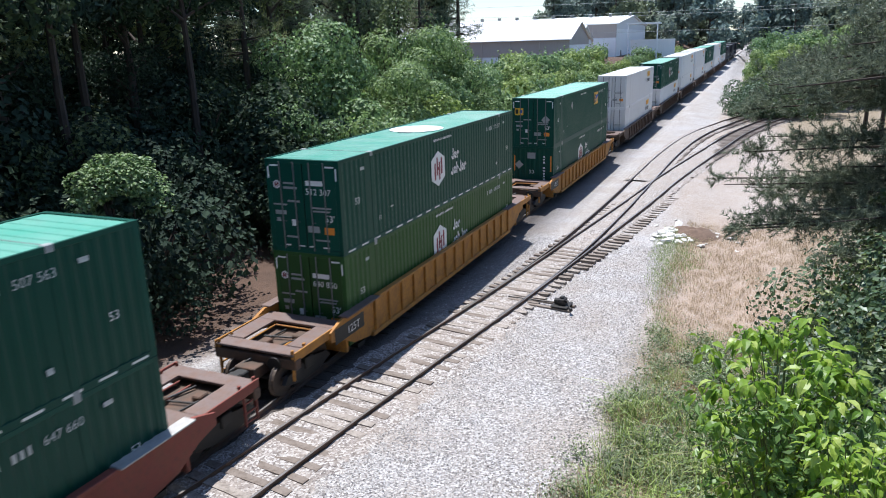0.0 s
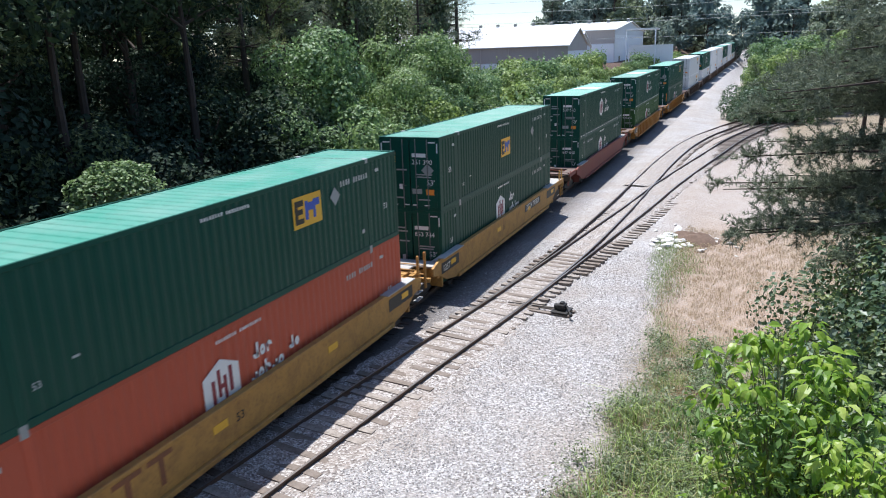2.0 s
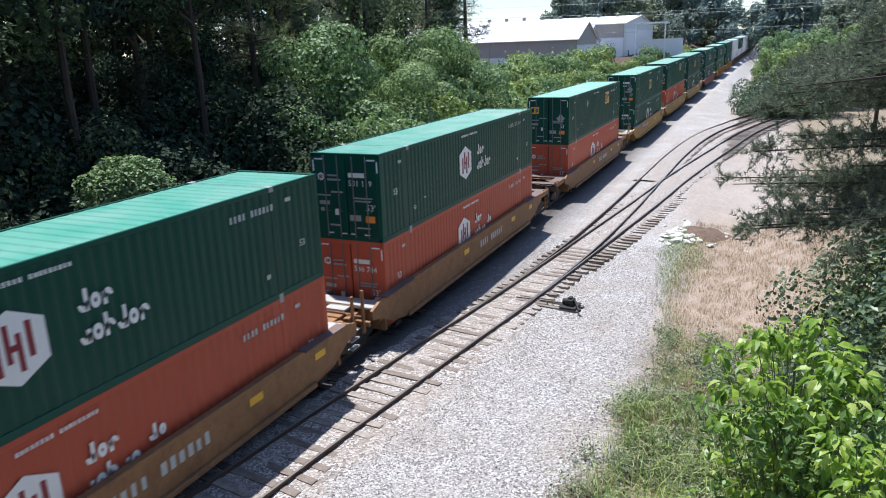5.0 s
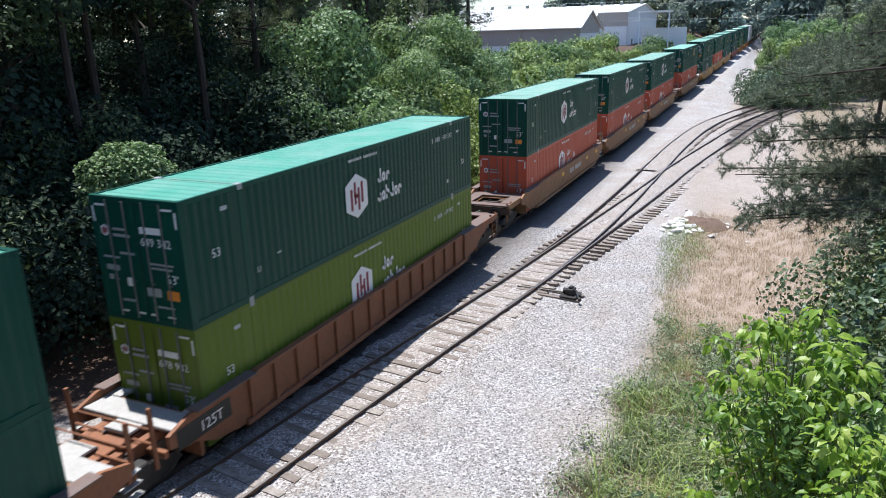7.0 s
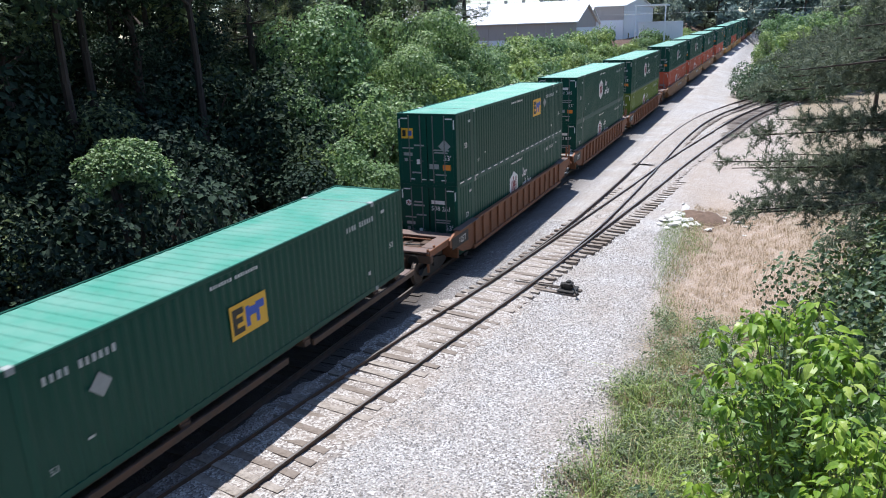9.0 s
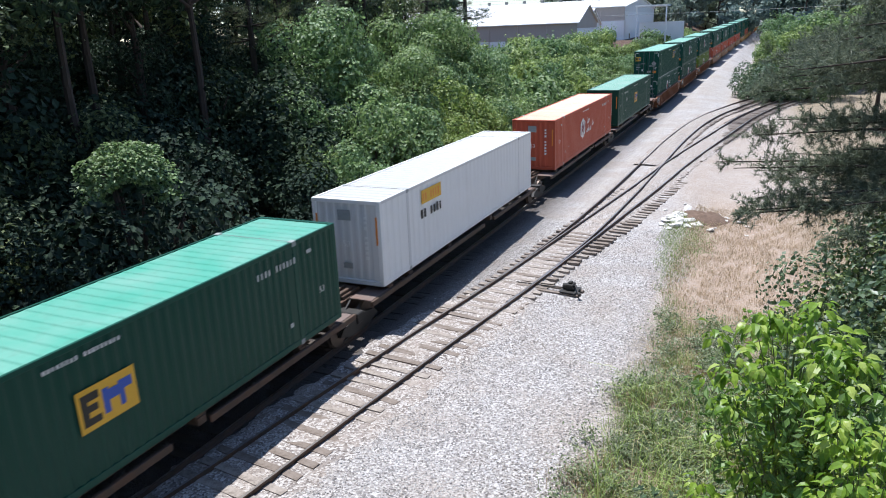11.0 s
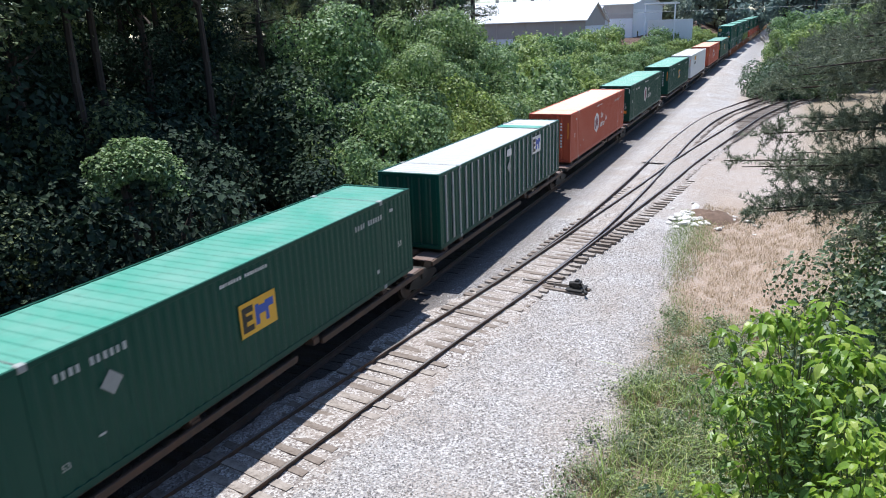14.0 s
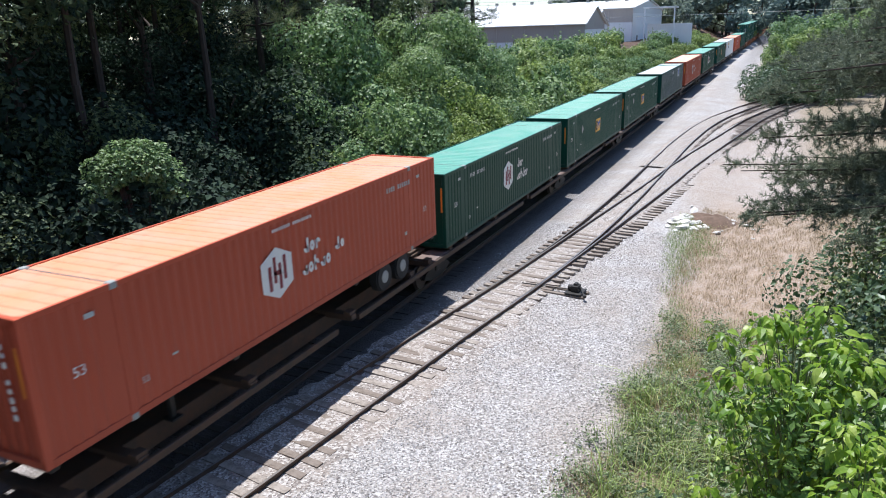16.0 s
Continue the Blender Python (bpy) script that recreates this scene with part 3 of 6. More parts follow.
def near_end(root, shell, colour, spec):
    """The end that faces back along the line: two barred doors, or a plain ribbed wall."""
    end = spec.get("end", "door")
    if end == "door":
        for s in (-1, 1):
            def leaf(s=s):
                bm = boxes((min(0.02 * s, 1.16 * s), max(0.02 * s, 1.16 * s), 0.02, 0.07, 0.14, TALL - 0.12), bevel=0.012)
                return bm
            door = part("door", kept("door %d" % s, shell, leaf), shell, root)
            for x in (0.28, 0.78):
                me = kept("lock rod", STEEL, lambda: rod(rod(bmesh.new(), (0, -0.015, 0.1), (0, -0.015, TALL - 0.08), 0.022), (0, -0.03, 1.0), (0.13, -0.04, 0.99), 0.012))
                part("lock_rod", me, STEEL, door, "", pose(s * x, 0, 0))
            for x, w in ((0.18, 0.2), (0.7, 0.22)):
                plate(w, 0.04, MARK_WHITE, door, Matrix.Translation((s * x, 0.012, 0.22)) @ END)
        for s in (-1, 1):
            plate(0.3, 0.05, MARK_WHITE, root, Matrix.Translation((s * 0.98, -0.006, TALL - 0.2)) @ END, "reflector")
            plate(0.05, 0.36, MARK_WHITE, root, Matrix.Translation((s * 1.2, -0.006, TALL - 0.42)) @ END, "reflector")
        if spec["mark"] in ("hub", "inc"):
            hub_logo(root, -0.92, 2.12, (), True)
        elif spec["mark"] == "sign":
            plate(0.52, 0.42, MARK_YELLOW, root, Matrix.Translation((-0.86, -0.006, 2.1)) @ END, "sign")
            plate(0.16, 0.26, MARK_BLACK, root, Matrix.Translation((-1.0, -0.011, 2.1)) @ END)
            plate(0.16, 0.2, MARK_BLUE, root, Matrix.Translation((-0.74, -0.011, 2.1)) @ END)
            part("placard", kept("diamond", MARK_GREY, lambda: boxes((-0.19, 0.19, -0.19, 0.19, -0.003, 0.003))), MARK_GREY, root, "grey diamond placard",
                 Matrix.Translation((0.78, -0.008, 1.62)) @ END @ pose(0, 0, 0, 0, 0, 45))
        if spec.get("number"):
            part("number_marking", text_mesh(spec["number"], 0.27, MARK_WHITE), MARK_WHITE, root, "", Matrix.Translation((0.55, -0.012, 1.93)) @ END)
            plate(0.6, 0.15, MARK_WHITE, root, Matrix.Translation((0.42, -0.006, 2.2)) @ END)
        for x, z, w, h, m in ((0.3, 0.78, 0.42, 0.2, MARK_GREY), (0.86, 0.76, 0.34, 0.22, MARK_ORANGE), (0.62, 1.45, 0.7, 0.05, MARK_GREY), (0.62, 1.35, 0.6, 0.05, MARK_GREY),
                              (-0.85, 1.25, 0.4, 0.13, MARK_GREY), (-0.4, 0.95, 0.14, 0.2, MARK_WHITE), (-0.85, 1.5, 0.5, 0.05, MARK_GREY), (-0.35, 1.62, 0.45, 0.06, MARK_GREY),
                              (-0.95, 1.02, 0.14, 0.12, MARK_GREY), (0.6, 0.45, 0.5, 0.05, MARK_GREY), (-0.5, 0.5, 0.4, 0.06, MARK_GREY)):
            plate(w, h, m, root, Matrix.Translation((x, -0.006, z)) @ END, "door_label")
        part("length_marking", text_mesh("53'", 0.3, MARK_WHITE), MARK_WHITE, root, "", Matrix.Translation((0.9, -0.012, 1.13)) @ END)
    else:
        def wall():
            v, f = corrugated(-1.16, 1.16, 1.0, 0.03, 0.14, TALL - 0.1, 0.3)
            return mesh_from("end_wall", [(b, 0.06 + (1.0 - a) * 0.8, c) for a, b, c in v], [q[::-1] for q in f], shell)
        part("end_wall", kept("end wall", shell, wall), shell, root)
        if end == "ribbed":
            for k in range(5):
                plate(0.07, TALL - 0.35, PAINT["grey"], root, Matrix.Translation((-0.9 + 0.45 * k, 0.03, TALL / 2)) @ END, "rib")
        else:
            part("length_marking", text_mesh("53", 0.32, MARK_WHITE), MARK_WHITE, root, "", Matrix.Translation((-0.06, 0.02, 1.37)) @ END)
            part("placard", kept("diamond", MARK_GREY, lambda: boxes((-0.19, 0.19, -0.19, 0.19, -0.003, 0.003))), MARK_GREY, root, "grey diamond placard",
                 Matrix.Translation((-0.86, 0.02, 1.8)) @ END @ pose(0, 0, 0, 0, 0, 45))
            plate(0.5, 0.36, MARK_GREY, root, Matrix.Translation((-0.08, 0.02, 2.37)) @ END, "end_label")
            plate(0.36, 0.2, MARK_GREY, root, Matrix.Translation((-0.05, 0.02, 0.62)) @ END, "end_label")
            for s in (-1, 1):
                plate(0.07, 0.95, MARK_ORANGE, root, Matrix.Translation((s * 1.14, -0.006, 1.9)) @ END, "reflector")
            lettering(root, Matrix.Translation((0.72, 0.02, 1.6)) @ END @ pose(0, 0, 0, 0, 0, -90), 9, 0.17, 0.12, 0.12)


def container(spec, s, zb):
    """A 53-foot steel box; its origin is the middle of its near end, at the bottom."""
    colour, mark = spec["colour"], spec["mark"]
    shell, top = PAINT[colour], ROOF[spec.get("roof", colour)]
    look_of = {"hub": "white hexagon mark", "inc": "white hexagon mark", "sign": "yellow sign", "plain": "small yellow mark", "panel": "white sign"}[mark]
    names = {"green": "dark green", "olive": "olive green", "lime": "yellow-green", "orange": "orange", "white": "white", "grey": "weathered grey-green"}
    root = tagged(new("shipping_container"), "%s container with %s, %s" % (names[colour], look_of, spec["rest"]), "shipping container", "containers on the train")
    root.matrix_basis = pose(0, s, zb)
    pitch = 0.42 if mark == "plain" else 0.28
    for x in (-HALF + 0.012, HALF - 0.012):
        part("side_wall", flank_mesh(x, shell, pitch), shell, root)
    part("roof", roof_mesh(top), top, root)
    for y in (1.98, LEN - 1.98):
        part("roof_seam", kept("roof seam", STEEL, lambda: boxes((-1.25, 1.25, -0.018, 0.018, TALL - 0.03, TALL - 0.004))), STEEL, root, "", pose(0, y, 0))
    part("floor", kept("floor", DARK, lambda: boxes((-1.2, 1.2, 0.1, LEN - 0.1, 0.1, 0.16))), DARK, root)
    for x in (-1, 1):
        a, b = sorted((x * (HALF - 0.07), x * HALF))
        part("top_rail", kept("top rail %d" % x, shell, lambda: boxes((a, b, 0.1, LEN - 0.1, TALL - 0.11, TALL), bevel=0.008)), shell, root)
        part("bottom_rail", kept("bottom rail %d" % x, shell, lambda: boxes((a, b, 0.1, LEN - 0.1, 0.0, 0.16), bevel=0.008)), shell, root)
        for y in (0.08, LEN - 0.08):
            part("corner_post", kept("corner post", shell, lambda: boxes((-0.075, 0.075, -0.08, 0.08, 0, TALL), bevel=0.012)), shell, root, "", pose(x * (HALF - 0.075), y, 0))
        for y in (1.98, LEN - 1.98):
            part("inner_post", kept("inner post", shell, lambda: boxes((-0.02, 0.02, -0.08, 0.08, 0.1, TALL - 0.02), bevel=0.006)), shell, root, "", pose(x * (HALF - 0.018), y, 0))
            for z in (0.05, TALL - 0.06):
                part("corner_casting", kept("casting", MARK_GREY, lambda: boxes((-0.08, 0.08, -0.09, 0.09, -0.075, 0.075), bevel=0.015)), MARK_GREY, root, "", pose(x * (HALF - 0.07), y, z))
    for y in (0.06, LEN - 0.06):
        part("header", kept("header", shell, lambda: boxes((-1.23, 1.23, -0.06, 0.06, TALL - 0.13, TALL), bevel=0.008)), shell, root, "", pose(0, y, 0))
        part("sill", kept("sill", shell, lambda: boxes((-1.23, 1.23, -0.06, 0.06, 0, 0.15), bevel=0.008)), shell, root, "", pose(0, y, 0))
    part("far_wall", kept("far wall", shell, lambda: boxes((-1.2, 1.2, LEN - 0.07, LEN - 0.03, 0.12, TALL - 0.1))), shell, root)
    near_end(root, shell, colour, spec)
    if mark in ("hub", "inc"):
        words = ((1.75, 0.3, 0.85, 0.36), (2.0, -0.22, 1.4, 0.38)) if mark == "hub" else ((1.6, 0.3, 0.8, 0.34), (1.75, -0.2, 1.3, 0.36), (2.95, 0.0, 0.6, 0.3))
        hub_logo(root, 7.1 if mark == "hub" else 6.8, 1.52, words)
    elif mark == "sign":
        high = spec.get("sign_at", 7.93) > 9
        sign_mark(root, spec.get("sign_at", 7.93), 2.0 if high else 1.53)
        part("placard", kept("diamond", MARK_GREY, lambda: boxes((-0.19, 0.19, -0.19, 0.19, -0.003, 0.003))), MARK_GREY, root, "grey diamond placard",
             Matrix.Translation((HALF + 0.006, spec.get("diamond", 12.36), 2.1 if high else 1.81)) @ FLANK @ pose(0, 0, 0, 0, 0, 45))
    elif mark == "panel":
        sign_mark(root, 11.78, 2.2, MARK_WHITE, 0.038)
        part("roof_band", boxes((-1.15, 1.15, 12.6, 13.5, TALL - 0.002, TALL + 0.006)), ROOF["green"], root, "bare green band across the white roof")
        plate(0.6, 0.32, MARK_WHITE, root, Matrix.Translation((HALF + 0.038, 7.6, 2.46)) @ FLANK)
        part("placard", kept("diamond", MARK_GREY, lambda: boxes((-0.19, 0.19, -0.19, 0.19, -0.003, 0.003))), MARK_GREY, root, "grey diamond placard",
             Matrix.Translation((HALF + 0.038, 7.6, 1.8)) @ FLANK @ pose(0, 0, 0, 0, 0, 45))
        for k in range(24):
            rib = MARK_GREY
            part("side_rib", kept("side rib", rib, lambda: boxes((-0.012, 0.034, -0.06, 0.06, 0.18, TALL - 0.12), bevel=0.006)), rib, root, "", pose(HALF, 0.55 + k * 0.655, 0))
    elif mark == "plain":
        a = spec.get("sign_at", 3.9)
        plate(1.7, 0.5, MARK_YELLOW, root, Matrix.Translation((HALF + 0.006, a, 2.35)) @ FLANK, "sign", "yellow rectangular sign")
        lettering(root, Matrix.Translation((HALF + 0.006, a, 1.75)) @ FLANK, 7, 0.27, 0.17, 0.34, MARK_BLACK)
        lettering(root, Matrix.Translation((HALF + 0.011, a, 2.35)) @ FLANK, 7, 0.22, 0.13, 0.3, MARK_ORANGE)
    if mark not in ("plain", "panel"):
        part("length_marking", text_mesh("53", 0.3, MARK_WHITE), MARK_WHITE, root, "", Matrix.Translation((HALF + 0.008, 0.97, 1.52)) @ FLANK)
        part("length_marking", text_mesh("53", 0.26, MARK_WHITE), MARK_WHITE, root, "", Matrix.Translation((HALF + 0.008, LEN - 0.9, 1.2)) @ FLANK)
        for ly, lz, w, h in ((1.36, 2.47, 0.22, 0.1), (LEN - 1.36, 2.47, 0.22, 0.1), (LEN - 2.4, 0.69, 0.14, 0.12), (3.2, 0.9, 0.16, 0.05)):
            plate(w, h, MARK_PALE, root, Matrix.Translation((HALF + 0.006, ly, lz)) @ FLANK)
        part("length_marking", text_mesh("53", 0.2, MARK_PALE), MARK_PALE, root, "", Matrix.Translation((HALF + 0.008, 2.36, 0.69)) @ FLANK)
        lettering(root, Matrix.Translation((HALF + 0.006, 7.6, 2.62)) @ FLANK, 18, 0.095, 0.06, 0.09)
        for ly in (13.4, 3.3) if spec.get("front_number") else (13.4,):
            if spec.get("number"):
                part("number_marking", text_mesh(spec["number"], 0.26, MARK_PALE), MARK_PALE, root, "", Matrix.Translation((HALF + 0.008, ly + 0.4, 2.4)) @ FLANK)
                lettering(root, Matrix.Translation((HALF + 0.006, ly - 0.55, 2.4)) @ FLANK, 5, 0.15, 0.09, 0.18, MARK_PALE)
            else:
                lettering(root, Matrix.Translation((HALF + 0.006, ly, 2.4)) @ FLANK, 11, 0.15, 0.09, 0.17, MARK_PALE)
    if spec.get("tape"):
        for k in range(20):
            plate(0.42, 0.05, MARK_WHITE, root, Matrix.Translation((HALF + 0.004, 0.5 + 0.8 * k, 0.08)) @ FLANK, "reflective_tape")
    if spec.get("oval"):
        oval(root, 8.0)
    return root


# ---- cars of the train ----
def wheel_mesh():
    bm = bmesh.new()
    turn = pose(0, 0, 0, 0, 90, 0)
    bmesh.ops.create_cone(bm, cap_ends=True, segments=20, radius1=0.46, radius2=0.46, depth=0.1, matrix=turn)
    bmesh.ops.create_cone(bm, cap_ends=True, segments=20, radius1=0.5, radius2=0.48, depth=0.03, matrix=pose(-0.06, 0, 0, 0, 90, 0))
    bmesh.ops.create_cone(bm, cap_ends=True, segments=12, radius1=0.14, radius2=0.11, depth=0.2, matrix=turn)
    return bm


def truck(root, ly):
    at = pose(0, ly, 0)
    for s in (-1, 1):
        a, b = sorted((s * 0.95, s * 1.08))
        outline = [(-1.15, 0.42), (-0.95, 0.62), (-0.35, 0.72), (0.35, 0.72), (0.95, 0.62), (1.15, 0.42), (0.9, 0.34), (0.5, 0.22), (-0.5, 0.22), (-0.9, 0.34)]
        part("side_frame", kept("side frame %d" % s, DARK, lambda: prism(outline, a, b)), DARK, root, "", at)
        for y in (-0.88, 0.88):
            part("wheel", kept("wheel %d" % s, WHEEL_STEEL, wheel_mesh), WHEEL_STEEL, root, "", pose(s * 0.78, ly + y, 0.46, 0, 0, 0 if s > 0 else 180))
    part("bolster", kept("bolster", DARK, lambda: boxes((-1.15, 1.15, -0.2, 0.2, 0.5, 0.85), (-1.0, 1.0, -0.95, -0.83, 0.4, 0.52), (-1.0, 1.0, 0.83, 0.95, 0.4, 0.52), bevel=0.03)), DARK, root, "", at)


def end_platform(root, far, long, paint_key, joined):
    """The walkway over the wheels at one end, with rails and, at an outer end, a coupler."""
    metal, deck = CAR[paint_key], GRATING["yellow" if paint_key == "yellow" else "other"]
    base = pose(0, LEN, 0) if far else pose(0, 0, 0, 0, 0, 180)

    def put(name, build, m, key):
        part(name, kept("%s %s %.1f" % (name, key, long), m, build), m, root, "", base)
    inner = 0.35
    if joined:
        deck = GRATING["yellow"]
        for k, span in enumerate(((-1.4, 1.4, inner, inner + 0.68, 1.24, 1.32), (-0.5, 0.25, inner + 0.69, inner + 1.1, 1.22, 1.29), (0.95, 1.42, inner - 0.5, inner - 0.01, 1.26, 1.34), (-1.42, -0.95, inner - 0.5, inner - 0.01, 1.26, 1.34))):
            put("walkway", lambda: boxes(span, bevel=0.01), deck, "joined %d" % k)
        put("end_sill", lambda: boxes((-0.5, 0.5, 0.1, long, 0.75, 1.16), (-1.35, 1.35, inner, inner + 0.3, 0.7, 1.2), bevel=0.02), metal, "joined")
        put("gusset", lambda: boxes((0.55, 0.75, inner + 0.3, long - 0.05, 0.8, 1.12), (-0.8, -0.6, inner + 0.3, long - 0.05, 0.8, 1.12), (-1.35, 1.35, long - 0.5, long - 0.38, 0.78, 0.95), bevel=0.015), metal, "joined")
        for x in (-1.22, 1.22):
            put("stanchion", lambda: boxes((x - 0.045, x + 0.045, long - 0.3, long - 0.21, 0.6, 2.05), bevel=0.012), metal, "joined %.1f" % x)
        for k in range(3):
            put("step", lambda: boxes((1.2, 1.38, inner + 0.72, long - 0.2, 0.42 + 0.27 * k, 0.45 + 0.27 * k)), deck, "joined %d" % k)
        put("cross_pipe", lambda: rod(rod(bmesh.new(), (-1.2, long - 0.3, 1.5), (1.2, long - 0.3, 1.5), 0.022), (-1.2, long - 0.34, 1.12), (1.2, long - 0.3, 1.16), 0.03), metal, "joined")
        put("hoses", lambda: rod(rod(rod(bmesh.new(), (-0.7, 0.5, 1.1), (-0.65, long, 0.95), 0.05), (0.6, 0.5, 1.15), (0.62, long, 1.0), 0.04), (-0.3, 0.6, 1.3), (0.2, long - 0.2, 1.2), 0.035), DARK, "joined")
        return
    for k, span in enumerate(((-1.35, 1.35, inner, inner + 0.6, 1.26, 1.33), (-1.35, -0.75, inner + 0.61, 2.44, 1.26, 1.33), (0.75, 1.35, inner + 0.61, 2.44, 1.26, 1.33),
                              (-1.35, 1.35, 2.45, 2.95, 1.24, 1.31))):
        put("walkway", lambda: boxes(span, bevel=0.01), deck, "outer %d" % k)
    put("end_deck", lambda: boxes((-1.0, 1.0, 0.1, 2.9, 0.95, 1.04), (-1.4, 1.4, 2.7, 2.95, 0.85, 1.16), bevel=0.02), CAR["yellow" if paint_key == "yellow" else "dark"], "outer")
    put("draft_sill", lambda: boxes((-0.35, 0.35, 0.1, long, 0.6, 0.94), bevel=0.02), CAR["dark"], "outer")
    put("edge_pipe", lambda: rod(rod(rod(rod(bmesh.new(), (-0.72, 1.0, 1.18), (-0.72, 2.4, 1.18), 0.025), (0.72, 1.0, 1.18), (0.72, 2.4, 1.18), 0.025), (-0.7, 1.0, 1.2), (0.7, 1.0, 1.2), 0.025), (-0.4, 1.1, 1.1), (-0.4, 2.5, 1.1), 0.03), metal, "outer")
    for k, (x, y, z) in enumerate(((-1.26, 2.89, 0.5), (1.26, 2.89, 0.5), (-1.26, 2.34, 1.2), (1.26, 2.34, 1.2))):
        top = 1.95 if paint_key == "yellow" else 1.42
        put("handrail_post", lambda: boxes((x - 0.04, x + 0.04, y - 0.04, y + 0.04, z, top), bevel=0.012), metal, "outer %d" % k)
    for k, y in enumerate((2.35, 2.8)):
        put("ladder_stile", lambda: boxes((1.3, 1.36, y, y + 0.05, 0.3, 1.23)), metal, "outer %d" % k)
    for k in range(4):
        put("ladder_rung", lambda: boxes((1.31, 1.35, 2.4, 2.8, 0.35 + 0.26 * k, 0.39 + 0.26 * k)), metal, "outer %d" % k)
    put("coupler", lambda: boxes((-0.12, 0.12, long - 0.3, long + 0.25, 0.68, 0.9), (-0.22, 0.16, long + 0.05, long + 0.35, 0.65, 0.93), bevel=0.03), DARK, "outer")
    put("brake_wheel", lambda: rod(rod(bmesh.new(), (-0.7, 2.97, 0.95), (-0.7, 3.02, 0.95), 0.22, 14), (-0.7, 2.85, 0.9), (-0.7, 2.97, 0.95), 0.03), DARK, "outer")
    put("hoses", lambda: rod(rod(rod(rod(bmesh.new(), (-0.62, 1.0, 1.1), (-0.2, 2.4, 1.12), 0.035), (0.3, 1.0, 1.1), (0.45, 2.4, 1.09), 0.03), (-0.55, 1.5, 1.12), (0.6, 1.7, 1.12), 0.03), (0.1, 2.95, 1.0), (0.5, long, 0.75), 0.045), DARK, "outer")
    for k, span in enumerate(((-0.62, -0.3, 1.2, 1.6, 1.04, 1.22), (0.15, 0.42, 1.85, 2.2, 1.04, 1.18))):
        put("brake_valve", lambda: boxes(span, bevel=0.03), CAR["dark"], "outer %d" % k)
    for x in (-1.36, 1.36):
        put("edge_flange", lambda: boxes((x - 0.025, x + 0.025, inner, 2.95, 1.1, 1.37), bevel=0.01), metal, "outer %.1f" % x)


